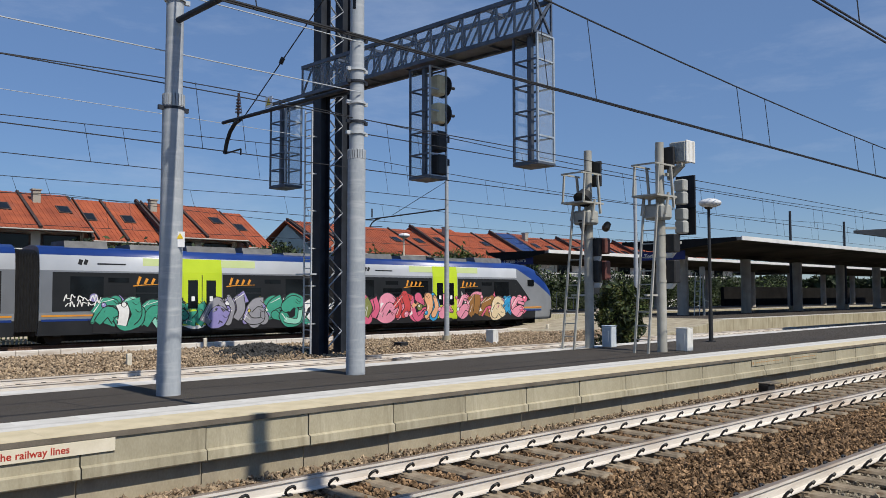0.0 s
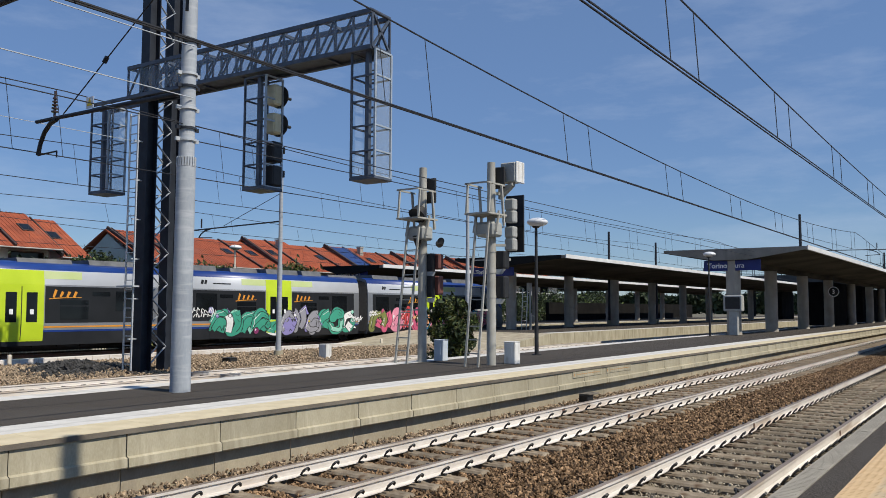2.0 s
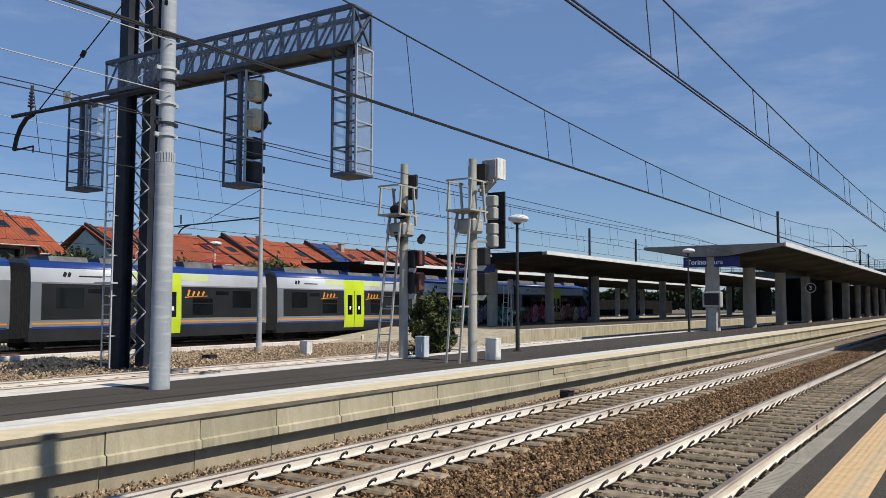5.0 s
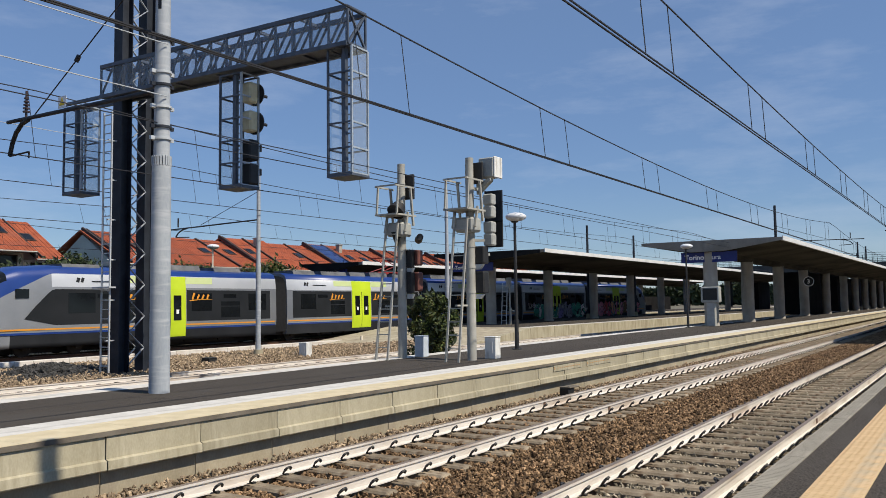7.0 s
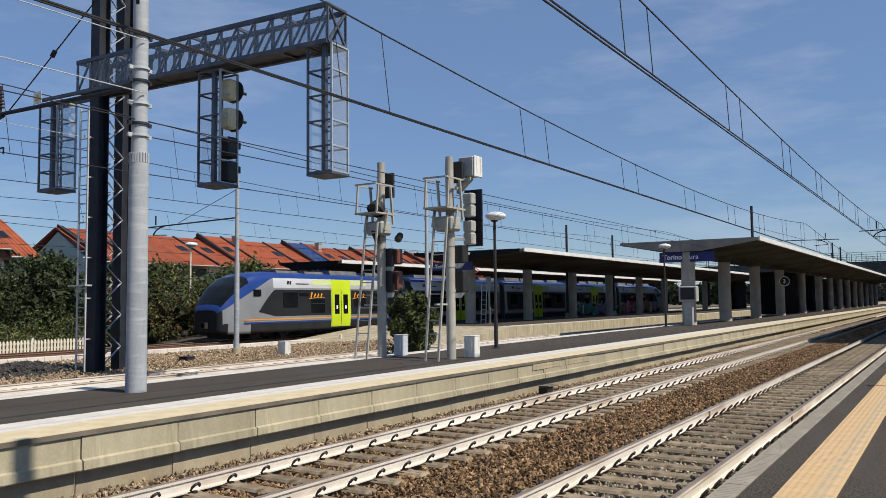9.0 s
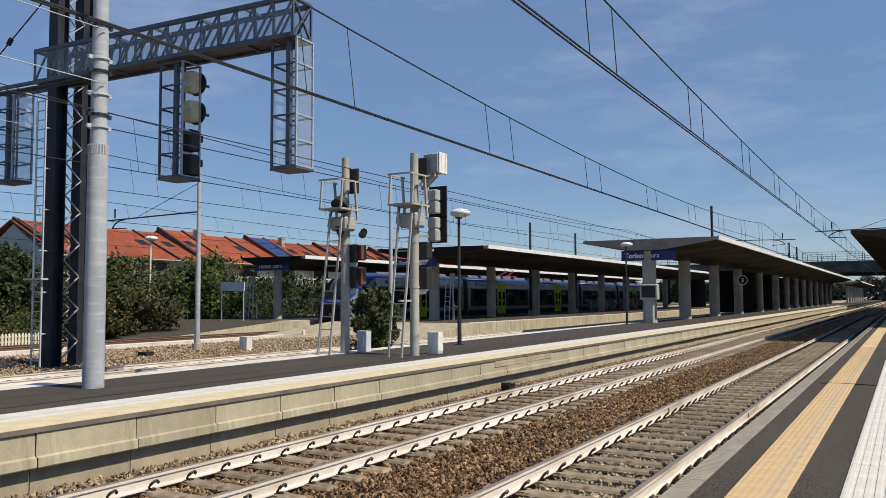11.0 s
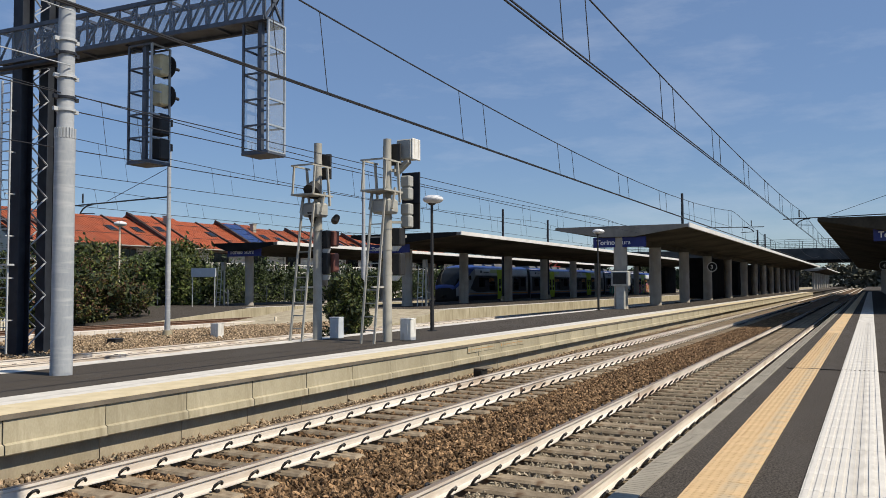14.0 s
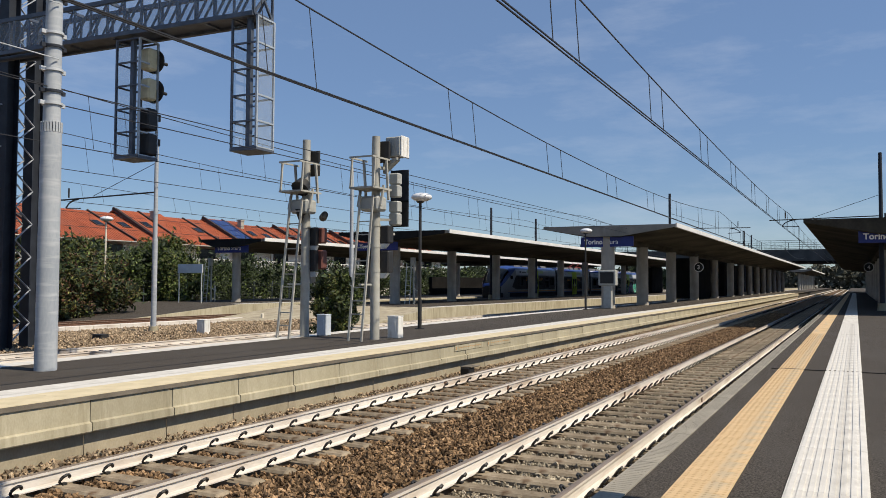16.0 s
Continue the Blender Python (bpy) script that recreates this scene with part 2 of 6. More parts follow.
# ---- mesh helpers ----
def box(bm, x, y, z, sx, sy, sz, rot=None, mi=0, bevel=0.0):
    m = Matrix.Translation((x, y, z)) @ (rot or Matrix()) @ Matrix.Diagonal((sx, sy, sz, 1))
    r = bmesh.ops.create_cube(bm, size=1, matrix=m)
    fs = {f for v in r["verts"] for f in v.link_faces}
    for f in fs:
        f.material_index = mi
    if bevel:
        e = {e for f in fs for e in f.edges}
        o = bmesh.ops.bevel(bm, geom=list(e), offset=bevel, segments=1, affect="EDGES", clamp_overlap=True)
        for f in o["faces"]:
            f.material_index = mi


def rod(bm, a, b, r0, r1=None, n=8, mi=0, cap=True):
    a, b = Vector(a), Vector(b)
    r1 = r0 if r1 is None else r1
    d = b - a
    q = d.to_track_quat("Z", "Y").to_matrix()
    ra, rb = [], []
    for i in range(n):
        c = Vector((math.cos(2 * math.pi * i / n), math.sin(2 * math.pi * i / n), 0))
        ra.append(bm.verts.new(a + q @ (c * r0)))
        rb.append(bm.verts.new(b + q @ (c * r1)))
    for i in range(n):
        f = bm.faces.new((ra[i], ra[(i + 1) % n], rb[(i + 1) % n], rb[i]))
        f.material_index, f.smooth = mi, n > 6
    if cap:
        for ring in (ra[::-1], rb):
            bm.faces.new([bm.verts.new(v.co) for v in ring]).material_index = mi


def bar(bm, a, b, w, h=None, mi=0):
    """A square-section member from a to b."""
    a, b = Vector(a), Vector(b)
    d = b - a
    q = d.to_track_quat("Z", "Y").to_matrix().to_4x4()
    box(bm, *((a + b) / 2), w, h or w, d.length, q, mi)


def path_tube(bm, pts, r, n=6, mi=0):
    for a, b in zip(pts, pts[1:]):
        rod(bm, a, b, r, n=n, mi=mi, cap=True)


def prism(bm, prof, x0, x1, mi=0, caps=True, axis="x"):
    """A profile of (y, z) points drawn out from x0 to x1 (or (x, z) points along y)."""
    P = (lambda u, v, s: (s, u, v)) if axis == "x" else (lambda u, v, s: (u, s, v))
    a = [bm.verts.new(P(u, v, x0)) for u, v in prof]
    b = [bm.verts.new(P(u, v, x1)) for u, v in prof]
    n = len(prof)
    for i in range(n):
        bm.faces.new((a[i], a[(i + 1) % n], b[(i + 1) % n], b[i])).material_index = mi
    if caps:
        bm.faces.new(a[::-1]).material_index = mi
        bm.faces.new(b).material_index = mi
    bmesh.ops.recalc_face_normals(bm, faces=bm.faces)


def mesh_of(name, bm, mats):
    me = bpy.data.meshes.new(name)
    bm.to_mesh(me)
    bm.free()
    for m in mats if isinstance(mats, (list, tuple)) else [mats]:
        me.materials.append(M[m] if isinstance(m, str) else m)
    return me


def thing(name, x, y, z, label, category, group="", kind=""):
    ob = new(name)
    ob.empty_display_size = 0.2
    ob.matrix_world = pose(x, y, z)
    return tagged(ob, label, category, group, kind)


def part(name, bm, mats, parent, label="", at=None):
    ob = new(name, mesh_of(name, bm, mats))
    ob.parent = parent
    if at is not None:
        ob.matrix_basis = at
    return tagged(ob, label) if label else ob


def again(src, parent, at):
    ob = new(src.name.split(".")[0], src.data)
    ob.parent = parent
    ob.matrix_basis = at
    return ob


def solid(name, bm, mats, label, category, kind="structure", group=""):
    return tagged(new(name, mesh_of(name, bm, mats)), label, category, group, kind)


def letters(text, size, mat, parent, at, name="lettering", extrude=0.004, bold=0.0, label=""):
    cu = bpy.data.curves.new(name, "FONT")
    cu.body, cu.size, cu.extrude, cu.offset = text, size, extrude, bold
    tmp = bpy.data.objects.new(name, cu)
    scene.collection.objects.link(tmp)
    bpy.context.view_layer.update()
    me = bpy.data.meshes.new_from_object(tmp.evaluated_get(bpy.context.evaluated_depsgraph_get()))
    bpy.data.objects.remove(tmp)
    me.materials.clear()
    me.materials.append(M[mat])
    ob = new(name, me)
    ob.parent = parent
    ob.matrix_basis = at
    return tagged(ob, label or "raised lettering")


def cloud(name, mats, pts, size, seed, label, category, kind="stuff", group="", flat=0.6):
    """Stones: many squashed irregular octahedra in one mesh."""
    rng = np.random.default_rng(seed)
    n = len(pts)
    base = np.array([[1, 0, 0], [0, 1, 0], [-1, 0, 0], [0, -1, 0], [0, 0, 1], [0, 0, -1]], float)
    tri = np.array([[0, 1, 4], [1, 2, 4], [2, 3, 4], [3, 0, 4], [1, 0, 5], [2, 1, 5], [3, 2, 5], [0, 3, 5]])
    v = base[None] * (1 + rng.uniform(-0.35, 0.35, (n, 6, 1))) + rng.uniform(-0.25, 0.25, (n, 6, 3))
    q = rng.normal(size=(n, 4))
    q /= np.linalg.norm(q, axis=1)[:, None]
    w, x, y, z = q.T
    R = np.stack([np.stack([1 - 2 * (y * y + z * z), 2 * (x * y - z * w), 2 * (x * z + y * w)], 1), np.stack([2 * (x * y + z * w), 1 - 2 * (x * x + z * z), 2 * (y * z - x * w)], 1),
                  np.stack([2 * (x * z - y * w), 2 * (y * z + x * w), 1 - 2 * (x * x + y * y)], 1)], 1)
    s = size * rng.uniform(0.6, 1.35, n)
    v = np.einsum("nij,nkj->nki", R, v * np.array([1, 0.8, flat])) * s[:, None, None] + pts[:, None]
    me = bpy.data.meshes.new(name)
    me.from_pydata(v.reshape(-1, 3).tolist(), [], (tri[None] + 6 * np.arange(n)[:, None, None]).reshape(-1, 3).tolist())
    me.materials.append(M[mats])
    return tagged(new(name, me), label, category, group, kind)


def leaf_mesh(name, mats, pts, size, seed, weights=None):
    """Leaves: small folded blades with random turns in one mesh."""
    rng = np.random.default_rng(seed)
    n = len(pts)
    base = np.array([[-1, 0, 0], [0, -0.45, 0.12], [1.1, 0, 0], [0, 0.45, 0.12]], float)
    q = rng.normal(size=(n, 4))
    q /= np.linalg.norm(q, axis=1)[:, None]
    w, x, y, z = q.T
    R = np.stack([np.stack([1 - 2 * (y * y + z * z), 2 * (x * y - z * w), 2 * (x * z + y * w)], 1), np.stack([2 * (x * y + z * w), 1 - 2 * (x * x + z * z), 2 * (y * z - x * w)], 1),
                  np.stack([2 * (x * z - y * w), 2 * (y * z + x * w), 1 - 2 * (x * x + y * y)], 1)], 1)
    s = size * rng.uniform(0.5, 1.4, n)
    v = np.einsum("nij,kj->nki", R, base) * s[:, None, None] + pts[:, None]
    me = bpy.data.meshes.new(name)
    f = (np.array([[0, 1, 2], [0, 2, 3]])[None] + 4 * np.arange(n)[:, None, None]).reshape(-1, 3)
    me.from_pydata(v.reshape(-1, 3).tolist(), [], f.tolist())
    mats = mats if isinstance(mats, (list, tuple)) else [mats]
    for m in mats:
        me.materials.append(M[m])
    if len(mats) > 1:
        k = np.repeat(rng.choice(len(mats), n, p=weights), 2)
        me.polygons.foreach_set("material_index", k.astype(np.int32))
    return me


# ---- ground, tracks, platforms ----
FAR = 420.0
bm = bmesh.new()
box(bm, 200, 100, -0.98, 4400, 4400, 1.0)
ground = solid("ground", bm, "ground_far", "dry earth and gravel ground reaching the horizon", "ground")

bm = bmesh.new()
prism(bm, [(-2.6, -0.47), (5.75, -0.47), (5.75, -0.40), (4.72, -0.38), (4.5, -0.36), (2.12, -0.32), (1.9, -0.235), (0.75, -0.235), (0.53, -0.32), (-1.84, -0.32), (-2.05, -0.25), (-2.6, -0.25)], -60, FAR)
solid("ballast_bed", bm, "ground", "brown ballast bed under the two main tracks", "ballast")
bm = bmesh.new()
prism(bm, [(10.0, -0.47), (31.0, -0.47), (31.0, -0.26), (20, -0.22), (10.0, -0.24)], -90, FAR)
solid("ballast_bed", bm, "ground", "gravel bed between the island platforms", "ballast")
bm = bmesh.new()
prism(bm, [(31.0, -0.47), (36.0, -0.47), (36.0, -0.24), (31.0, -0.24)], -90, FAR)
solid("ballast_bed", bm, "ground", "dark gravel bed under the back track", "ballast")


def rail_mesh(x0, x1, mats):
    bm = bmesh.new()
    prof = [(-0.075, -0.172), (0.075, -0.172), (0.075, -0.158), (0.014, -0.142), (0.012, -0.05), (0.036, -0.036), (0.036, -0.006), (0.028, 0.0), (-0.028, 0.0), (-0.036, -0.006), (-0.036, -0.036), (-0.012, -0.05), (-0.014, -0.142), (-0.075, -0.158)]
    prism(bm, prof, x0, x1)
    for f in bm.faces:
        if f.calc_center_median().z > -0.004 and abs(f.normal.z) > 0.6:
            f.material_index = 1
    return mesh_of("rail", bm, mats)


def sleeper_mesh():
    bm = bmesh.new()
    box(bm, 0, 0, -0.27, 0.26, 2.4, 0.19, bevel=0.03)
    for s in (-0.7525, 0.7525):
        box(bm, 0, s, -0.176, 0.22, 0.30, 0.016)
    return mesh_of("sleeper", bm, "sleeper")


def clip_geo(bm, x, y, side):
    """One spring clip: a bent steel loop on a shoulder."""
    ring = [(x + 0.058 * math.cos(a), y + side * (0.135 + 0.045 * math.sin(a)), -0.105 + 0.055 * math.sin(a)) for a in (0.2, 0.9, 1.6, 2.3, 3.0, 3.7, 4.4)]
    path_tube(bm, ring, 0.018, 4)
    box(bm, x, y + side * 0.12, -0.160, 0.06, 0.05, 0.03)


def track(y, x0, x1, near, label, phase=0.0, mats=("rail_side", "rail_top"), clips=True, group="railway tracks", small=False):
    ob = thing("railway_track", 0, y, 0, label, "railway track", group)
    rm = rail_mesh(x0, x1, mats)
    for s in (-0.7525, 0.7525):
        r = new("rail", rm)
        r.parent = ob
        r.matrix_basis = pose(0, s, 0)
    sm = sleeper_mesh()
    k0 = math.ceil((near[0] - phase) / 0.6)
    k1 = math.floor((near[1] - phase) / 0.6)
    for k in range(k0, k1):
        s = new("sleeper", sm)
        s.parent = ob
        s.matrix_basis = pose(phase + 0.6 * k + random.uniform(-0.012, 0.012), random.uniform(-0.015, 0.015), random.uniform(-0.006, 0.004), 0, 0, random.uniform(-0.5, 0.5))
    if clips:
        bm = bmesh.new()
        for k in range(k0, k1):
            for s in (-0.7525, 0.7525):
                for side in (-1, 1):
                    if small:
                        box(bm, phase + 0.6 * k, s + side * 0.1, -0.15, 0.11, 0.06, 0.045)
                        continue
                    clip_geo(bm, phase + 0.6 * k, s, side)
        c = part("clip_fixing", bm, "black", ob, "black spring clips along both rails")
        c["kind"] = "stuff"
    return ob


T1, T2, T3, T4 = -0.655, 3.31, 17.5, 32.4
t1 = track(T1, -60, FAR, (-24.2, 100), "near main track with white-limed rails on concrete sleepers", 0.0)
t2 = track(T2, -60, FAR, (-24.2, 100), "second main track with white-limed rails on concrete sleepers", 0.23)
t3 = track(T3, -90, FAR, (-4, 80), "track beyond the island platform with bright pale rails", 0.1, small=True)
track(T4, -140, FAR, (-6, 70), "rusty back track on which the regional train runs", 0.1, ("rust", "rail_top"), clips=False)

# joints in the rails
for tr_, xj in ((t1, 8.45), (t2, 8.25)):
    for s in (-0.7525, 0.7525):
        bm = bmesh.new()
        box(bm, xj, s, -0.08, 0.10, 0.045, 0.13)
        part("rail_joint", bm, "rust", tr_, "dark insulated rail joint")

# platform of the camera
Y_LIP = -2.385
bm = bmesh.new()
prism(bm, [(Y_LIP, 0.58), (Y_LIP, 0.40), (Y_LIP - 0.18, 0.34), (Y_LIP - 0.18, -0.47), (-14, -0.47), (-14, 0.58)], -60, FAR, 0)
near_platform = solid("platform_near", bm, "asphalt", "dark asphalt platform with tan and white tactile strips", "platform")
bm = bmesh.new()
box(bm, 0, Y_LIP - 0.09, 0.586, 1.488, 0.19, 0.012)
for k in range(24):
    box(bm, -0.7 + 0.061 * k, Y_LIP - 0.09, 0.5922, 0.03, 0.15, 0.0022)
slab = part("edge_slab", bm, "kerb", near_platform, "grey ribbed concrete edge slab", at=pose(-24, 0, 0))
for k in range(1, 82):
    again(slab, near_platform, pose(-24 + 1.5 * k, 0, random.uniform(-0.003, 0.003)))


def tactile(x0, x1, y0, y1, tile, mats, parent, z, ribs=0, dots=0, label="", dense=30):
    """A strip of paving tiles with raised ribs or studs near the camera."""
    n = int((x1 - x0) / tile)
    w, yc = y1 - y0, (y0 + y1) / 2
    bm = bmesh.new()
    box(bm, 0, 0, 0, tile - 0.0015, w, 0.012)
    for k in range(ribs):
        box(bm, 0, -w / 2 + w * (k + 0.5) / ribs, 0.0085, tile - 0.0015, w / ribs * 0.55, 0.009)
    if dots:
        nx = max(1, int(tile / (w / dots)))
        for a in range(nx):
            for k in range(dots):
                box(bm, -tile / 2 + tile * (a + 0.5) / nx, -w / 2 + w * (k + 0.5) / dots, 0.0065, 0.03, 0.03, 0.003)
    first = part("tactile_tile", bm, mats, parent, label, at=pose(x0 + 0.5 * tile, yc, z))
    rest = bmesh.new()
    for i in range(1, n):
        if x0 + i * tile <= dense:
            again(first, parent, pose(x0 + (i + 0.5) * tile, yc, z + random.uniform(-0.0008, 0.0008)))
        else:
            box(rest, x0 + (i + 0.5) * tile, yc, z, tile - 0.006, w, 0.012)
    o = part("tactile_strip", rest, mats, parent, label)
    o["kind"] = "stuff"
    return o


tactile(-24, 160, -3.25, -2.83, 0.4, "tan_line", near_platform, 0.588, dots=7, label="tan studded tactile paving", dense=20)
tactile(-24, 160, -4.19, -3.61, 0.6, "white_line", near_platform, 0.588, ribs=8, label="white ribbed guide paving", dense=28)
# Thin dark strip laid across the paving in place of an overhead shadow
for xx in (8.35,):
    bm = bmesh.new()
    box(bm, xx, -8.2, 0.590, 0.07, 11.0, 0.014)
    part("expansion_joint", bm, "asphalt", near_platform, "thin dark strip in place of a shadow across the paving")

# island platform in front
YF, ZT = 5.08, 0.58


def far_edge(x):
    return 10.15 + 0.03 * max(0, min(x, 30))


bm = bmesh.new()
xs = [-60] + list(range(-10, 64, 2)) + [FAR]
rows_ = []
for x in xs:
    e = far_edge(x)
    rows_.append([bm.verts.new((x, yy, zz)) for yy, zz in ((5.22, ZT), (e, ZT), (e, -0.47), (5.50, -0.47), (5.50, 0.45), (5.22, 0.525))])
for a, b in zip(rows_, rows_[1:]):
    for i in range(6):
        bm.faces.new((a[i], a[(i + 1) % 6], b[(i + 1) % 6], b[i]))
bm.faces.new(rows_[0])
bm.faces.new(rows_[-1][::-1])
bmesh.ops.recalc_face_normals(bm, faces=bm.faces)
island = solid("platform_island", bm, "asphalt", "asphalt island platform with painted edge and precast side panels", "platform")
bm = bmesh.new()
box(bm, 150, 5.23, 0.553, 340, 0.04, 0.062)
part("platform_lip", bm, "kerb_dark", island, "dirty brown platform lip")
tactile(-20, 152, 5.225, 5.96, 0.75, "cream_line", island, 0.584, label="cream edge paving behind the lip", dense=45)
tactile(-20, 152, 5.965, 6.66, 0.75, "white_line", island, 0.585, label="worn white edge paving", dense=45)
bm = bmesh.new()
for a, b in zip(xs[1:-1], xs[2:-1]):
    v = [bm.verts.new(p) for p in ((a, far_edge(a) - 0.55, ZT + 0.006), (b, far_edge(b) - 0.55, ZT + 0.006), (b, far_edge(b), ZT + 0.006), (a, far_edge(a), ZT + 0.006))]
    bm.faces.new(v)
bmesh.ops.recalc_face_normals(bm, faces=bm.faces)
for f in bm.faces:
    if f.normal.z < 0:
        f.normal_flip()
bmesh.ops.solidify(bm, geom=bm.faces[:], thickness=0.005)
part("white_strip", bm, "white_line", island, "white line along the back edge")

# side panels of the island, one by one
bm = bmesh.new()
prism(bm, [(5.24, 0.522), (5.24, 0.235), (5.195, 0.215), (5.19, 0.105), (5.20, 0.09), (5.45, 0.09), (5.45, 0.522)], 0.007, 1.489)
panel = part("coping_panel", bm, "concrete", island, at=pose(-10.63, 0, 0))
bm = bmesh.new()
box(bm, 0.748, 5.41, -0.18, 1.482, 0.12, 0.54)
low = part("wall_panel", bm, "concrete_low", island, at=pose(-10.63, 0, 0))
for k in range(1, 110):
    a = pose(-10.63 + 1.496 * k, random.uniform(-0.006, 0.006), random.uniform(-0.004, 0.004))
    again(panel, island, a)
    again(low, island, pose(-10.63 + 1.496 * k, 0, 0))

# notices on the side panels
notice = thing("notice_board", -6.27, 5.22, 0.440, "long cream notice with red capitals fixed to the platform side", "notice")
bm = bmesh.new()
box(bm, 1.0, 0, 0.0, 2.0, 0.014, 0.15, bevel=0.003)
part("plaque", bm, "plaque", notice)
letters("s the railway lines", 0.112, "red_ink", notice, pose(0.70, -0.0085, -0.035, 90, 0, 0), extrude=0.001, bold=0.002)
for xn in (11.11, 13.20):
    nb = thing("notice_board", xn, 5.23, 0.43, "faded cream notice on the platform side", "notice")
    bm = bmesh.new()
    box(bm, 0.9, 0, 0, 1.75, 0.014, 0.15)
    part("plaque", bm, "concrete", nb, "weathered plaque")
    bm = bmesh.new()
    for k in range(11):
        box(bm, 0.3 + 0.13 * k, -0.0075, 0.004 * (k % 3), 0.075 + 0.02 * (k % 2), 0.002, 0.022)
    box(bm, 0.09, -0.0075, 0.0, 0.05, 0.002, 0.07)
    part("lettering", bm, "ochre_ink", nb, "illegible ochre line of writing")["kind"] = "stuff"
cab = thing("trackside_box", 11.27, 4.93, -0.3, "small black point box beside the rail", "box")
bm = bmesh.new()
box(bm, 0, 0, 0.14, 0.34, 0.26, 0.22, bevel=0.02)
part("body", bm, "black", cab)
bm = bmesh.new()
box(bm, 0.12, -0.02, 0.265, 0.56, 0.30, 0.035, bevel=0.008)
part("lid", bm, "kerb_dark", cab, "concrete lid")

# ballast stones
rng = np.random.default_rng(5)


def scatter(n, x0, x1, y0, y1, z, bias=2.0, jitter=0.02):
    u = rng.random(n) ** bias
    x = x0 + (x1 - x0) * u
    y = rng.uniform(y0, y1, n)
    return np.stack([x, y, z + rng.normal(0, jitter, n)], 1)


def keep_clear(p, tracks_):
    ok = np.ones(len(p), bool)
    for ty in tracks_:
        for s in (-0.7525, 0.7525):
            ok &= np.abs(p[:, 1] - ty - s) > 0.11
    return p[ok]


p = keep_clear(scatter(205000, -5.5, 62, -2.3, 5.3, -0.20, 1.75, 0.018), (T1, T2))
for ty, ph in ((T1, 0.0), (T2, 0.23)):
    on = (np.abs(p[:, 1] - ty) < 1.22) & (np.abs((p[:, 0] - ph + 0.3) % 0.6 - 0.3) < 0.14)
    p = p[~on | (rng.random(len(p)) < 0.03)]
    inside = (np.abs(p[:, 1] - ty) < 1.3)
    p[inside, 2] -= 0.035
p[p[:, 1] > 4.5, 2] -= 0.12
near_in = (np.abs(p[:, 1] - T1) < 0.72) | (p[:, 1] < T1 - 0.7)
cloud("ballast_stones", "stone", p[~near_in], 0.037, 1, "loose brown ballast stones between the rails", "ballast")
cloud("ballast_stones", "stone_mix", p[near_in], 0.034, 6, "cream and grey ballast stones between the sleepers of the near track", "ballast")
p = scatter(9000, -5.5, 40, 4.5, 5.33, -0.18, 1.7, 0.02)
p[:, 2] += 0.05 * np.exp(-((p[:, 1] - 5.2) / 0.25) ** 2) - 0.11
cloud("ballast_stones", "stone_pale", p, 0.04, 2, "paler stones heaped along the platform foot", "ballast")
p = keep_clear(scatter(44000, -2, 45, 18.6, 28.0, -0.18, 1.2, 0.03), (T3,))
p[:, 2] += 0.16 * np.exp(-((p[:, 1] - 23.5) / 2.2) ** 2)
cloud("gravel_stones", "stone_pale", p, 0.058, 3, "pale gravel beyond the island platform", "gravel")
HEAP = (7.8, 22.8)
p = np.stack([rng.normal(HEAP[0], 1.1, 2600), rng.normal(HEAP[1], 0.8, 2600), np.zeros(2600)], 1)
p[:, 2] = -0.15 + 0.42 * np.exp(-((p[:, 0] - HEAP[0]) / 1.5) ** 2 - ((p[:, 1] - HEAP[1]) / 1.0) ** 2) * rng.uniform(0.6, 1, 2600)
cloud("rubble_heap", "stone_dark", p, 0.085, 4, "dark heap of broken stone on the gravel", "rubble")

# pale cable trough in front of the back track
trough = thing("cable_trough", 0, 29.2, -0.26, "pale concrete cable trough along the gravel", "cable trough")
bm = bmesh.new()
for i in range(68):
    box(bm, -20 + i * 0.8, 0, 0.12, 0.79, 0.42, 0.26, bevel=0.02)
part("trough_run", bm, "rail_side", trough)["kind"] = "stuff"
for px_, py_ in ((2.4, 21.4), (22.6, 28.3), (30.5, 27.6), (8.3, 28.0)):
    st = thing("marker_post", px_, py_, -0.25, "short cream marker stub in the gravel", "marker post", "marker posts")
    bm = bmesh.new()
    box(bm, 0, 0, 0.25, 0.16, 0.12, 0.5, bevel=0.02)
    part("post", bm, "fence_w", st)


# ---- further platforms ----
def back_platform(name, y0, y1, x0, ramp, label, paved=False):
    bm = bmesh.new()
    v = [(x0 - ramp, -0.2), (x0, ZT), (FAR, ZT), (FAR, -0.47), (x0 - ramp, -0.47)]
    prism(bm, v, y0, y1, axis="y")
    ob = solid(name, bm, "asphalt", label, "platform")
    bm = bmesh.new()
    prism(bm, [(x0 - ramp, -0.19), (x0, ZT + 0.006), (FAR, ZT + 0.006), (FAR, -0.47), (x0 - ramp, -0.47)], y0 - 0.16, y0 - 0.002, axis="y")
    part("platform_face", bm, "concrete", ob, "pale precast platform side")
    if paved:
        bm = bmesh.new()
        prism(bm, [(x0 - ramp, -0.19), (x0, ZT + 0.006), (x0, ZT + 0.012), (x0 - ramp, -0.184)], y0, y1 - 0.05, axis="y")
        part("ramp_paving", bm, "concrete_low", ob, "pale worn concrete ramp")
    bm = bmesh.new()
    box(bm, x0 + 120, y0 + 0.45, ZT + 0.006, 240, 0.7, 0.012)
    part("white_strip", bm, "white_line", ob, "white platform edge line")
    return ob


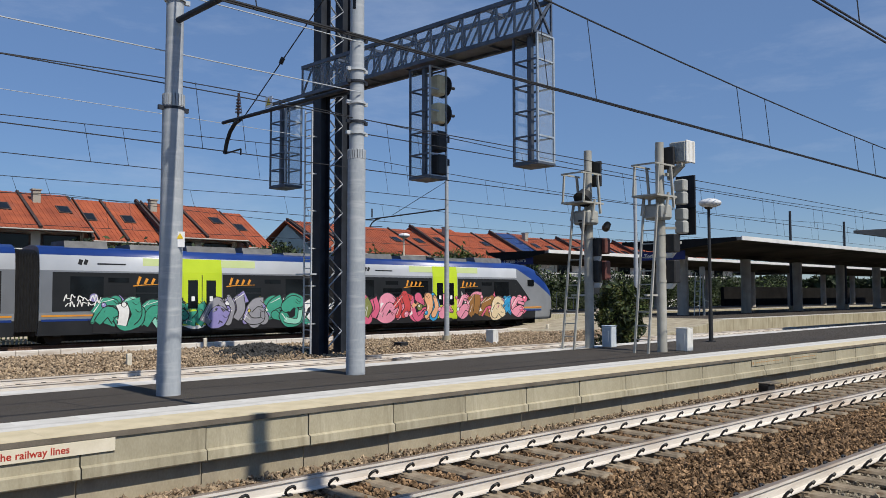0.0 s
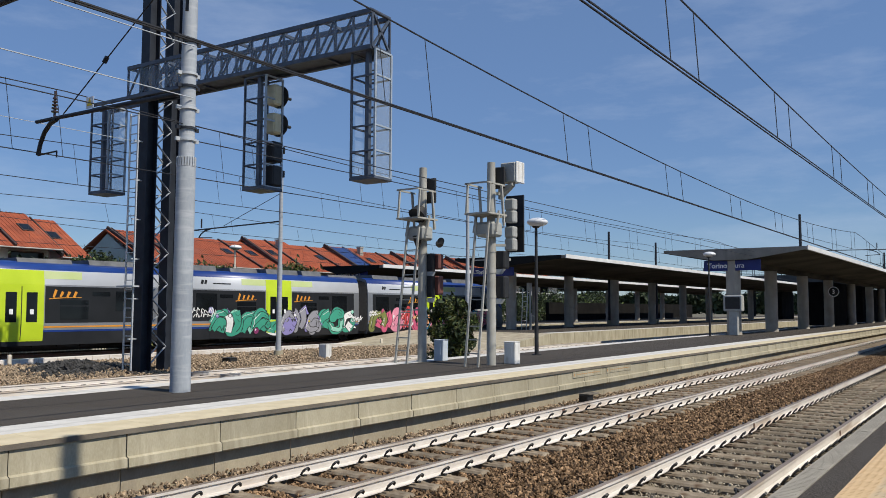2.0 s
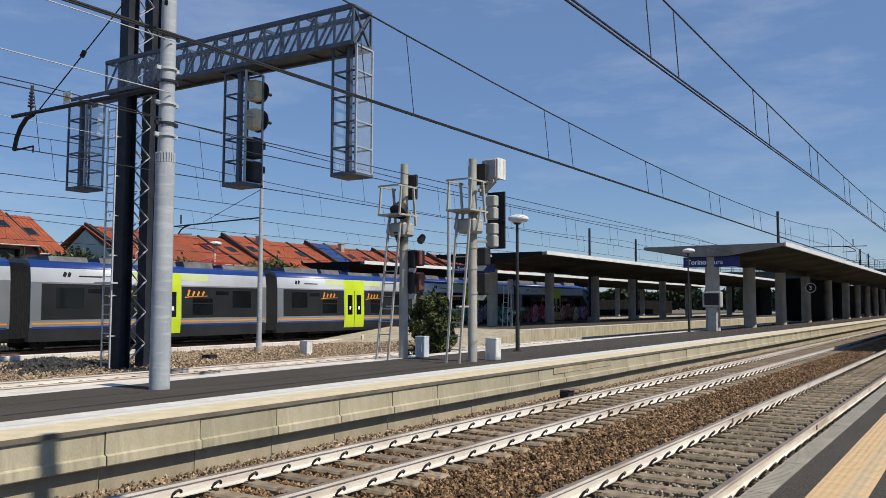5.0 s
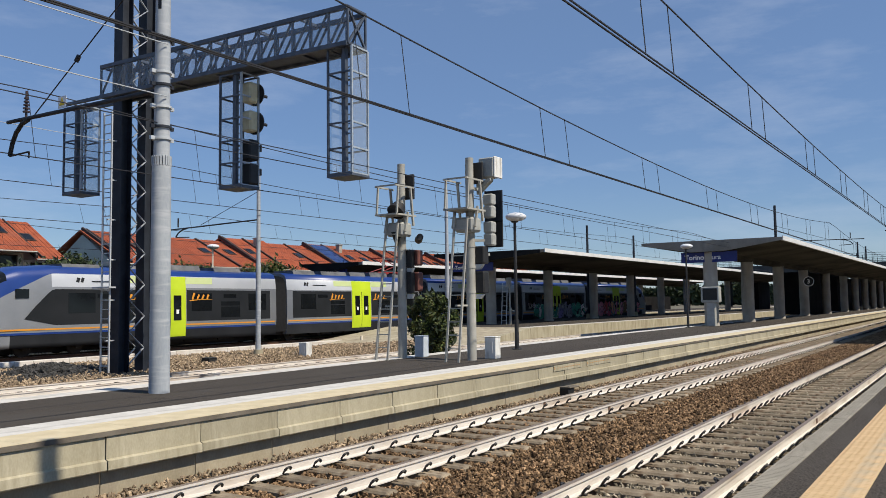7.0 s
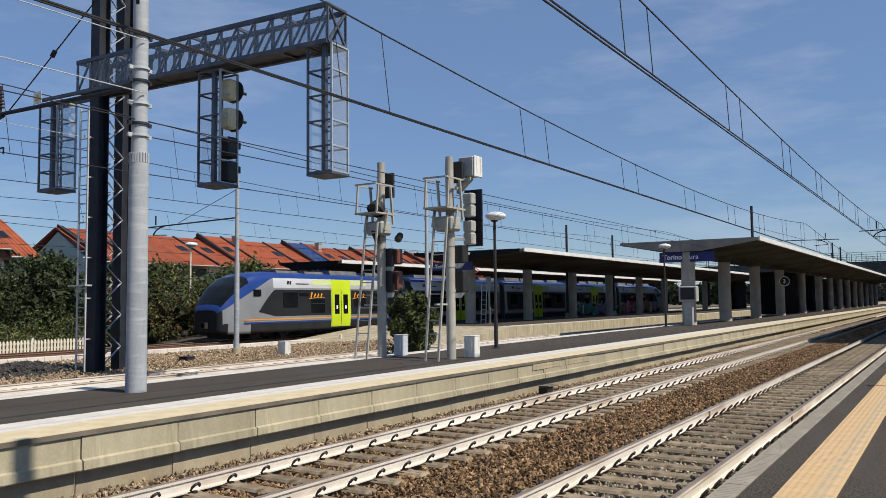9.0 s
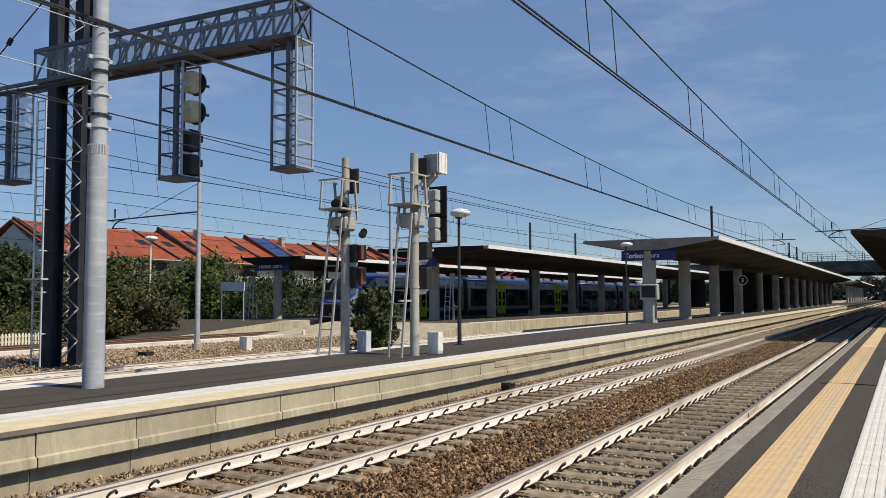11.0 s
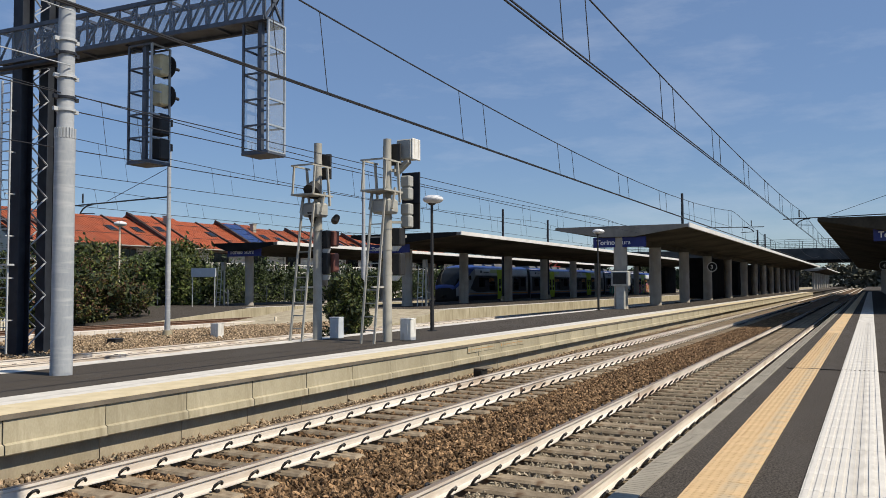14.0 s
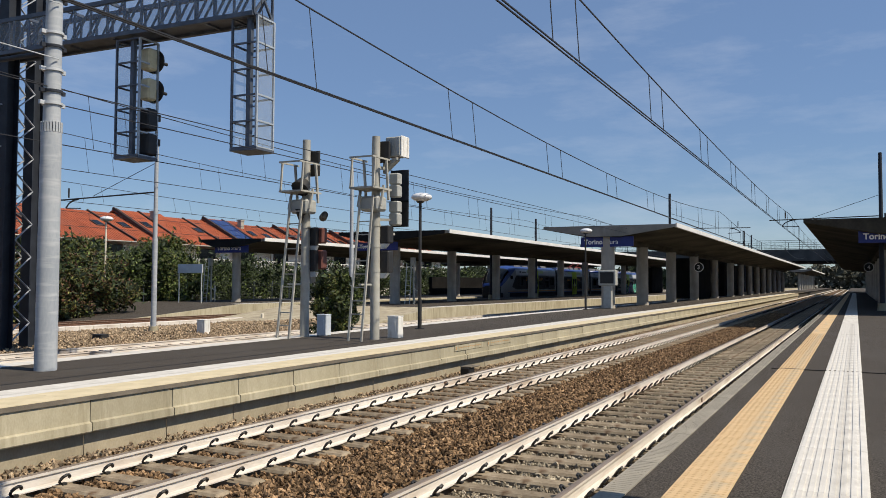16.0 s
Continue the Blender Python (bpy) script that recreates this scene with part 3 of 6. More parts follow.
back_platform("platform_back", 19.5, 30.6, 37, 8.5, "second island platform under a long canopy", True)
back_platform("platform_last", 34.3, 45.0, 36, 11, "last platform with a concrete canopy")


def canopy(name, x0, x1, y0, y1, ztop, pillars, yp, label, zb=None, sign=None, two=True, dark_end=False, pr=0.33, roof_mat="canopy"):
    """A wing-shaped concrete roof on round pillars."""
    ob = thing(name, x0, 0, 0, label, "canopy", "platform canopies")
    zb = zb or ztop - 0.75
    ym = yp
    bm = bmesh.new()
    prof = [(y0, ztop - 0.02), (y0, ztop - 0.20), (ym - 1.0, zb), (ym + 1.0, zb), (y1, ztop - 0.16), (y1, ztop)]
    prism(bm, prof, 0, x1 - x0)
    part("roof", bm, roof_mat, ob, "stained concrete wing roof")
    bm = bmesh.new()
    box(bm, (x1 - x0) / 2, y0 - 0.04, ztop - 0.09, x1 - x0 + 0.04, 0.07, 0.26)
    part("edge_trim", bm, "canopy_trim", ob, "pale metal edge trim")
    if dark_end:
        bm = bmesh.new()
        prism(bm, [(y0 + 0.3, ztop - 0.01), (y0 + 0.3, ztop - 0.24), (ym - 1.0, zb - 0.02), (ym + 1.0, zb - 0.02), (y1 + 0.05, ztop - 0.18), (y1 + 0.05, ztop + 0.02)], -0.08, -0.004)
        part("end_fascia", bm, "canopy_dark", ob, "dark end fascia")
    # Boards under the roof; both stains and underside shade are in their colour
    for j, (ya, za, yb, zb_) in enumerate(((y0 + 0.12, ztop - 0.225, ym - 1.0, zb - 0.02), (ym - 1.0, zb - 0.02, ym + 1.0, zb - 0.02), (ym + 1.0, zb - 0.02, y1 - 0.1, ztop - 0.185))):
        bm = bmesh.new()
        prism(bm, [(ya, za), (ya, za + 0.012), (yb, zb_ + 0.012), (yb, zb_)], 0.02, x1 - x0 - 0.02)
        part("soffit", bm, "soffit", ob, "soot-stained brown soffit, darker still for its shade")
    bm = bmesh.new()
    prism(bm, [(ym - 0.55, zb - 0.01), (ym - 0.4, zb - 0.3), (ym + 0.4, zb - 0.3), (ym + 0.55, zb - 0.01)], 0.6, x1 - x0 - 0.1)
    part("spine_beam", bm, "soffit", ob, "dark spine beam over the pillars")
    for px in pillars:
        bm = bmesh.new()
        rod(bm, (px - x0, yp, ZT - 0.1), (px - x0, yp, zb + 0.05), pr, pr, 20)
        rod(bm, (px - x0, yp, ZT), (px - x0, yp, ZT + 0.16), pr + 0.03, pr + 0.02, 20)
        part("pillar", bm, "pillar", ob)
    return ob


def station_sign(x, y, z, w, h, words, label="blue enamel station name board with white words", cut=None):
    """A name board facing along the tracks."""
    ob = thing("station_sign", x, y, z, label, "station sign", "station name boards")
    bm = bmesh.new()
    box(bm, 0, 0, 0, 0.10, w, h, bevel=0.01)
    part("board", bm, "sign_blue", ob)
    bm = bmesh.new()
    for s in (-1, 1):
        box(bm, 0, s * (w / 2 - 0.3), h / 2 + 0.25, 0.05, 0.05, 0.5)
    part("bracket", bm, "dark_steel", ob)
    size = h * 0.66
    m = pose(-0.055, w / 2 - 0.22, -h * 0.22, 90, 0, -90)
    a = letters(words[0], size, "sign_white", ob, m, bold=0.012, label="bold white lettering")
    wid = max(v.co.x for v in a.data.vertices)
    if len(words) > 1:
        letters(words[1], size, "sign_white", ob, m @ pose(wid + size * 0.28, 0, 0), label="thin white lettering")
    return ob


c2p = [42.6, 51.9, 62.3, 73.4, 86.0] + [99.0 + 10.1 * k for k in range(9)]
canopy("platform_canopy", 42.0, 183, 5.54, 13.98, 5.80, c2p, 9.87, "long wing-shaped concrete canopy on round pillars", 5.1, pr=0.42)
c3p = [44.1 + 9.5 * k for k in range(10)]
canopy("platform_canopy", 41.5, 135, 20.64, 29.6, 5.77, c3p, 26.4, "back platform canopy with pale edge and dark end fascia", 5.1, dark_end=True, pr=0.39)
c4p = [40.9 + 9.8 * k for k in range(9)]
canopy("platform_canopy", 39.5, 130, 34.94, 41.0, 5.39, c4p, 38.8, "last platform canopy with pale edge", 4.8, dark_end=True)
# The near roof takes the soffit colour, so its shade is painted too
canopy("platform_canopy", 38.4, 184, -10.5, -1.72, 5.55, [43.5 + 9.8 * k for k in range(14)], -6.2, "near concrete canopy, coloured dark for shade, over the camera's platform", 4.75, pr=0.35, roof_mat="soffit")
canopy("platform_canopy", 228, 326, 6.1, 13.0, 6.15, [233 + 12 * k for k in range(8)], 9.6, "small far canopy beyond the road bridge", 5.4)
station_sign(42.3, 9.85, 4.78, 3.37, 0.64, ("Torino", "Stura"))
station_sign(41.9, 26.6, 4.75, 3.4, 0.60, ("Torino", "Stura"))
station_sign(39.8, 38.35, 4.72, 3.3, 0.70, ("Torino", "Stura"))
station_sign(38.9, -5.98, 4.62, 3.4, 0.66, ("Torino", "Stura"))


def round_sign(x, y, z, digit):
    ob = thing("platform_number", x, y, z, "round dark platform number sign hung under the canopy", "number sign", "platform numbers")
    bm = bmesh.new()
    rod(bm, (-0.04, 0, 0), (0.04, 0, 0), 0.42, n=20)
    part("disc", bm, "sign_white", ob, "white rim")
    bm = bmesh.new()
    rod(bm, (-0.05, 0, 0), (-0.041, 0, 0), 0.36, n=20)
    part("face", bm, "black", ob)
    bm = bmesh.new()
    rod(bm, (0, 0, 0.4), (0, 0, 1.2), 0.025, n=6)
    part("hanger", bm, "dark_steel", ob)
    letters(digit, 0.5, "sign_white", ob, pose(-0.055, 0.14, -0.17, 90, 0, -90), bold=0.01)


round_sign(66, 8.2, 3.62, "3")
round_sign(74, -5.2, 3.71, "4")

# dark stair enclosure, and added black walls standing in for shade under the canopies
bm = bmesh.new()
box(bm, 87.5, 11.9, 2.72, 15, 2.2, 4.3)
stair = solid("stair_enclosure", bm, "sooty_wall", "stair enclosure walls under the canopy, black for shade", "stairs")
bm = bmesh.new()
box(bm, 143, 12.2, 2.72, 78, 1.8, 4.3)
solid("wall_waiting", bm, "sooty_wall", "added black wall for the shade under the canopy", "wall")
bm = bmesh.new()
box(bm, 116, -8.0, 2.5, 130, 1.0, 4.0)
near_shade = solid("wall_station", bm, "sooty_wall", "added black wall for the shade under the near canopy", "wall")
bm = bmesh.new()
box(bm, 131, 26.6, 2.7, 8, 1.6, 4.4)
solid("wall_back", bm, "sooty_wall", "added black screen for the shade under the back canopy", "wall")
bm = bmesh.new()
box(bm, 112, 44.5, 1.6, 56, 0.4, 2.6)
solid("wall_last", bm, "sooty_wall", "added black screen for the shade behind the last platform", "wall")
rgf = np.random.default_rng(8)
p = np.stack([rgf.uniform(404, 418, 9000), rgf.uniform(-160, 55, 9000), np.zeros(9000)], 1)
p[:, 2] = rgf.random(9000) ** 0.8 * (10 + 1.5 * np.sin(p[:, 1] * 0.21) + 1.2 * np.sin(p[:, 1] * 0.57 + 1))
q = np.stack([rgf.uniform(402, 418, 14000), rgf.uniform(40, 300, 14000), np.zeros(14000)], 1)
q[:, 2] = rgf.random(14000) ** 0.8 * (9.5 + 1.5 * np.sin(q[:, 1] * 0.21))
tagged(new("backdrop", leaf_mesh("backdrop", ["leaf_dark"], q, 1.9, 22, [1.0])), "dark distant wood beyond the station", "backdrop", "", "structure")
tagged(new("backdrop", leaf_mesh("backdrop", ["far_trees"], p, 1.5, 21, [1.0])), "distant hazy line of trees closing the tracks", "backdrop", "", "structure")

# road bridge in the distance
bridge = thing("road_bridge", 196, 0, 0, "distant dark concrete road bridge with railings", "bridge")
# Deck and piers are near black, with the underside shade in their colour
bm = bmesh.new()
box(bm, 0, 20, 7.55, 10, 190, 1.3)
part("deck", bm, "sooty_wall", bridge, "deck box, black for the shade under it")
bm = bmesh.new()
box(bm, -5.1, 20, 8.75, 0.3, 190, 2.6)
part("parapet", bm, "bridge", bridge, "grey parapet beam")
for s in (-5.1, 5.0):
    bm = bmesh.new()
    for k in range(64):
        box(bm, s, -74 + 3 * k, 11.0, 0.1, 0.1, 2.2)
    for z in (10.3, 11.1, 12.1):
        box(bm, s, 20, z, 0.06, 190, 0.07)
    part("railing", bm, "dark_steel", bridge)
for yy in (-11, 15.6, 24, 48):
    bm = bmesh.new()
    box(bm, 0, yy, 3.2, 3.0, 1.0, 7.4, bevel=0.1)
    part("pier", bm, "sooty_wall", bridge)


# ---- masts, gantry, signals ----
def band(bm, z, r, h=0.05, n=24):
    rod(bm, (0, 0, z - h / 2), (0, 0, z + h / 2), r, n=n)


def tube_mast(x, y, r0, r1, h, steps, rings, label):
    ob = thing("catenary_mast", x, y, ZT, label, "catenary mast", "catenary masts")
    bm = bmesh.new()
    zz = [0] + steps + [h]
    for i, (a, b) in enumerate(zip(zz, zz[1:])):
        f = lambda z: r0 + (r1 - r0) * z / h
        drop = 0.028 * i
        rod(bm, (0, 0, a), (0, 0, b), f(a) - drop, f(b) - drop, 28)
    part("shaft", bm, "galv", ob, "galvanised tubular shaft")
    bm = bmesh.new()
    for i, a in enumerate(steps):
        f = r0 + (r1 - r0) * a / h - 0.028 * (i + 1)
        for k in range(22):
            w = 2 * math.pi * k / 22
            box(bm, (f + 0.01) * math.cos(w), (f + 0.01) * math.sin(w), a + 0.09, 0.05, 0.035, 0.18, Matrix.Rotation(w, 4, "Z"))
    part("joint_collar", bm, "galv", ob, "ribbed joint collar")
    for z in rings:
        bm = bmesh.new()
        f = r0 + (r1 - r0) * z / h
        band(bm, z, f + 0.004, 0.045)
        for s in (-1, 1):
            box(bm, s * (f + 0.03), 0, z, 0.10, 0.05, 0.07)
        part("clamp_band", bm, "dark_steel" if z in rings[::2] else "galv_lt", ob)
    return ob


mast_1 = tube_mast(-2.40, 7.97, 0.182, 0.138, 12.5, [4.5], [6.9, 6.2, 4.46], "stepped galvanised tubular catenary mast on the platform")
mast_2 = tube_mast(1.62, 8.54, 0.186, 0.150, 12.5, [4.19], [6.58, 5.96, 5.72, 5.30, 4.92, 4.70], "galvanised tubular catenary mast with steel bands on the platform")
bm = bmesh.new()
box(bm, 0, 0, 0, 0.14, 0.012, 0.24)
plq = part("warning_plate", bm, "sign_white", mast_1, "small white warning plate with yellow triangle", at=pose(0.06, -0.185, 2.4, 0, 0, -35))
bm = bmesh.new()
prism(bm, [(-0.05, 0.0), (0.05, 0.0), (0.0, 0.09)], -0.012, -0.007, axis="y")
ob = part("warning_triangle", bm, "yellow", plq, at=pose(0, 0, 0.01))


def cantilever(mast, z, y0, y1, name_sign=True, rise=0.0, curve=True):
    """A bracket tube with insulator, stay rod and curved steady arm, out from a mast."""
    s = 1 if y1 > y0 else -1
    bm = bmesh.new()
    rod(bm, (0, y0, z), (0, y1, z + rise), 0.05, 0.045, 8)
    part("bracket_tube", bm, "dark_steel", mast, "slate grey bracket tube")
    bm = bmesh.new()
    rod(bm, (0, y0, z + 2.7), (0, y1 - s * 1.1, z + rise * 0.8 + 0.05), 0.014, n=6)
    rod(bm, (0, (y0 + y1) / 2 - 0.05 * s, z + 1.15), (0, (y0 + y1) / 2 + 0.05 * s, z + 1.05), 0.05, n=8)
    part("stay_rod", bm, "wire", mast)
    yi = y1 - s * 0.75
    bm = bmesh.new()
    for k in range(5):
        rod(bm, (0, yi, z + rise + 0.12 + 0.075 * k), (0, yi, z + rise + 0.15 + 0.075 * k), 0.075 - 0.006 * k, n=10)
    rod(bm, (0, yi, z + rise), (0, yi, z + rise + 0.6), 0.028, n=8)
    part("insulator", bm, "insul", mast, "ribbed brown insulator")
    if curve:
        bm = bmesh.new()
        pts = [(0, yi - 0.1 * s + s * 0.85 * math.sin(a) * 0.9, z + rise - 0.05 - 1.0 * (1 - math.cos(a))) for a in [0.0, 0.35, 0.7, 1.0, 1.3]]
        path_tube(bm, pts, 0.05, 8)
        e = pts[-1]
        rod(bm, e, (0.02, e[1] - s * 0.75, e[2] + 0.02), 0.02, n=6)
        rod(bm, (0.02, e[1] - s * 0.75, e[2] + 0.02), (0.02, e[1] - s * 0.75, e[2] - 0.12), 0.02, n=6)
        part("steady_arm", bm, "black", mast, "curved black steady arm")
    if name_sign:
        bm = bmesh.new()
        box(bm, 0, y0 + (y1 - y0) * 0.60, z + rise * 0.6 + 0.19, 0.012, 0.28, 0.25)
        pl = part("warning_plate", bm, "sign_white", mast, "white plate with a yellow warning triangle")
        bm = bmesh.new()
        prism(bm, [(-0.10, -0.07), (0.10, -0.07), (0, 0.10)], -0.012, -0.008)
        for v in bm.verts:
            v.co.y += y0 + (y1 - y0) * 0.60
            v.co.z += z + rise * 0.6 + 0.19
        part("warning_triangle", bm, "yellow", pl)


cantilever(mast_2, 5.64, 0.1, 5.45, rise=0.12)
cantilever(mast_1, 5.85, -0.1, -5.55, False, rise=-0.1)
tube_mast(-2.0, -4.9, 0.21, 0.16, 12.1, [5.0], [6.8, 5.4], "tubular catenary mast on the camera's platform")

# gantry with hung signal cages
# Paler copy of the gantry steel, with sunlight put into the colour
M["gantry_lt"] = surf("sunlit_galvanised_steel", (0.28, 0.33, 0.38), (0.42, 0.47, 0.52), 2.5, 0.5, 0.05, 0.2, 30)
gantry = thing("signal_gantry", 9.25, 20.86, -0.25, "tall steel signal gantry with lattice column and trussed beam", "signal gantry")
gantry.matrix_world = pose(9.25, 20.86, -0.25, 0, 0, 2.9) @ Matrix.Scale(1.065, 4)
for gx, gy in ((0.0, 0.0), (1.0, 0.05)):
    bm = bmesh.new()
    a, b, c, d = 0.21, 0.21, 0.18, 0.013
    prism(bm, [(-a, -b), (a, -b), (a, -c), (d, -c), (d, c), (a, c), (a, b), (-a, b), (-a, c), (-d, c), (-d, -c), (-a, -c)], 0, 13.0)
    for v in bm.verts:
        v.co = Vector((gx + v.co.z, gy + v.co.y, v.co.x))
    part("column", bm, "dark_steel", gantry, "dark steel H-section column")
for i in range(24):
    z0, z1 = 0.4 + i * 0.52, 0.4 + (i + 1) * 0.52
    for yy in (-0.2, 0.2):
        a, b = ((0.2, 0.0), (0.82, 0.05)) if i % 2 == 0 else ((0.82, 0.05), (0.2, 0.0))
        bm = bmesh.new()
        bar(bm, (a[0], a[1] + yy, z0), (b[0], b[1] + yy, z1), 0.06, 0.02)
        part("lacing_bar", bm, "galv", gantry)
BZ0, BZ1 = 9.27, 10.27
Y0, Y1 = -9.55, 0.77
GA, GB = -0.27, 0.53
def member(name, a, b, w):
    bm = bmesh.new()
    bar(bm, a, b, w)
    return part(name, bm, "gantry", gantry)


for gx in (GA, GB):
    for z in (BZ0, BZ1):
        member("beam_chord", (gx, Y0, z), (gx, Y1, z), 0.12)
for y in np.linspace(Y0, Y1, 7):
    for z in (BZ0, BZ1):
        member("cross_member", (GA, y, z), (GB, y, z), 0.08)
ys = np.linspace(Y0, Y1, 17)
for i, y in enumerate(ys):
    for gx in (GA, GB):
        member("lattice_post", (gx, y, BZ0), (gx, y, BZ1), 0.055)
        if i < len(ys) - 1:
            member("lattice_diagonal", (gx, y, BZ1), (gx, ys[i + 1], BZ0), 0.05)
bm = bmesh.new()
bar(bm, (GA, Y0, BZ0), (GB, Y0, BZ1), 0.06)
bar(bm, (GB, Y0, BZ0), (GA, Y0, BZ1), 0.06)
box(bm, (GA + GB) / 2, (Y0 + Y1) / 2, BZ0 + 0.04, 0.72, Y1 - Y0, 0.04)
part("walkway", bm, "gantry", gantry, "walkway grating in the beam")
M["mesh_veil"] = surf("wire_mesh", (0.40, 0.46, 0.52), (0.46, 0.52, 0.58), 4, 0.6, 0.0, 0.2)
nt = M["mesh_veil"].node_tree
tr_n, mx_n = nt.nodes.new("ShaderNodeBsdfTransparent"), nt.nodes.new("ShaderNodeMixShader")
mx_n.inputs[0].default_value = 0.26
nt.links.new(tr_n.outputs[0], mx_n.inputs[1])
nt.links.new(nt.nodes["Principled BSDF"].outputs[0], mx_n.inputs[2])
nt.links.new(mx_n.outputs[0], nt.nodes["Material Output"].inputs[0])
bm = bmesh.new()
for gx in (GA - 0.03, GB + 0.03):
    v = [bm.verts.new(q) for q in ((gx, Y0, BZ0), (gx, Y1, BZ0), (gx, Y1, BZ1), (gx, Y0, BZ1))]
    bm.faces.new(v)
part("wire_mesh", bm, "mesh_veil", gantry, "fine wire mesh guarding the walkway")


def cage(y, ztop, zbot, wx, wy, signals, label_extra):
    """A hung ladder cage with mesh sides."""
    xs_, ys_ = (-0.2, -0.2 + wx), (y - wy / 2, y + wy / 2)
    bm = bmesh.new()
    box(bm, sum(xs_) / 2, y, zbot - 0.05, wx + 0.06, wy + 0.06, 0.08)
    cg = part("signal_cage", bm, "gantry", gantry, label_extra)
    # Posts and rails on the -y side take the paler colour as sunlight
    for a in xs_:
        for b in ys_:
            bm = bmesh.new()
            bar(bm, (a, b, zbot), (a, b, ztop), 0.055)
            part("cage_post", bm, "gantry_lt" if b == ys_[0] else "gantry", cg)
    n = 5
    for i in range(n + 1):
        z = zbot + (ztop - zbot) * i / n
        for a in xs_:
            bm = bmesh.new()
            bar(bm, (a, ys_[0], z), (a, ys_[1], z), 0.045)
            part("cage_rail", bm, "gantry", cg)
        for b in ys_:
            bm = bmesh.new()
            bar(bm, (xs_[0], b, z), (xs_[1], b, z), 0.045)
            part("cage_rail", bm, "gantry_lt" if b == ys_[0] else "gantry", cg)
    yl = y + wy * 0.18
    bm = bmesh.new()
    for s in (-0.16, 0.16):
        bar(bm, (xs_[1] - 0.2, yl + s, zbot), (xs_[1] - 0.2, yl + s, ztop), 0.05)
    for i in range(13):
        z = zbot + (ztop - zbot) * (i + 0.5) / 13
        bar(bm, (xs_[1] - 0.2, yl - 0.16, z), (xs_[1] - 0.2, yl + 0.16, z), 0.025)
    part("cage_ladder", bm, "gantry", cg)
    bm = bmesh.new()
    bar(bm, (xs_[0] + 0.1, y - 0.1, zbot), (xs_[0] + 0.1, y - 0.1, ztop), 0.12)
    part("hanger", bm, "gantry", cg)
    bm = bmesh.new()
    for b in ys_[1:] if signals else ys_:
        v = [bm.verts.new(q) for q in ((xs_[0], b, zbot), (xs_[1], b, zbot), (xs_[1], b, ztop), (xs_[0], b, ztop))]
        bm.faces.new(v)
    v = [bm.verts.new(q) for q in ((xs_[1], ys_[0], zbot), (xs_[1], ys_[1], zbot), (xs_[1], ys_[1], ztop), (xs_[1], ys_[0], ztop))]
    bm.faces.new(v)
    part("wire_mesh", bm, "mesh_veil", cg)
    for k, (z, kind) in enumerate(signals):
        bm = bmesh.new()
        ysig = y - wy * 0.33
        if kind == "cream":
            box(bm, 0.30, ysig, z, 0.34, 0.36, 0.62, bevel=0.05)
            part("signal_head", bm, "cream", cg, "cream signal housing")
            bm = bmesh.new()
            rod(bm, (0.52, ysig, z), (0.55, ysig, z), 0.35, n=20)
            rod(bm, (0.55, ysig - 0.1, z), (0.9, ysig - 0.1, z), 0.05, n=8)
            part("signal_disc", bm, "black", cg, "round black backing disc")
        else:
            box(bm, 0.30, ysig, z, 0.40, 0.40, 0.62, bevel=0.04)
            box(bm, 0.55, ysig, z + 0.1, 0.2, 0.3, 0.2)
            part("signal_head", bm, "black", cg, "black signal housing")


cage(-5.15, BZ0 - 0.15, 5.80, 0.7, 0.86, [(8.62, "cream"), (7.75, "cream"), (6.88, "black"), (6.16, "black")], "hanging ladder cage with four signal heads")
cage(-9.22, BZ0 - 0.05, 5.77, 0.72, 0.80, [], "empty hanging ladder cage")
cage(2.35, BZ0 - 0.1, 6.22, 0.7, 0.95, [], "hanging ladder cage behind the column")
bm = bmesh.new()
bar(bm, (GA, Y1, BZ0), (GA, 2.85, BZ0), 0.1)
bar(bm, (GB, Y1, BZ0), (GB, 2.85, BZ0), 0.1)
part("beam_stub", bm, "gantry", gantry, "short beam stub carrying the last cage")
bm = bmesh.new()
for s in (-0.2, 0.2):
    bar(bm, (-0.55, s, 0.2), (-0.55, s, 8.6), 0.045)
for i in range(28):
    bar(bm, (-0.55, -0.2, 0.4 + 0.3 * i), (-0.55, 0.2, 0.4 + 0.3 * i), 0.03)
for i in range(6):
    bar(bm, (-0.55, 0.0, 1.2 + 1.3 * i), (-0.2, 0.0, 1.2 + 1.3 * i), 0.04)
bar(bm, (-0.6, -0.4, 2.9), (-0.6, 0.45, 2.9), 0.25, 0.05)
part("ladder", bm, "galv_lt", gantry, "pale climbing ladder beside the column")


def ladder(bm, x, y, z0, z1, lean, w=0.42):
    for s in (-w / 2, w / 2):
        bar(bm, (x, y + s, z0), (x + lean, y + s, z1), 0.055)
    n = int((z1 - z0) / 0.36)
    for i in range(1, n):
        f = i / n
        bar(bm, (x + lean * f, y - w / 2, z0 + (z1 - z0) * f), (x + lean * f, y + w / 2, z0 + (z1 - z0) * f), 0.03)


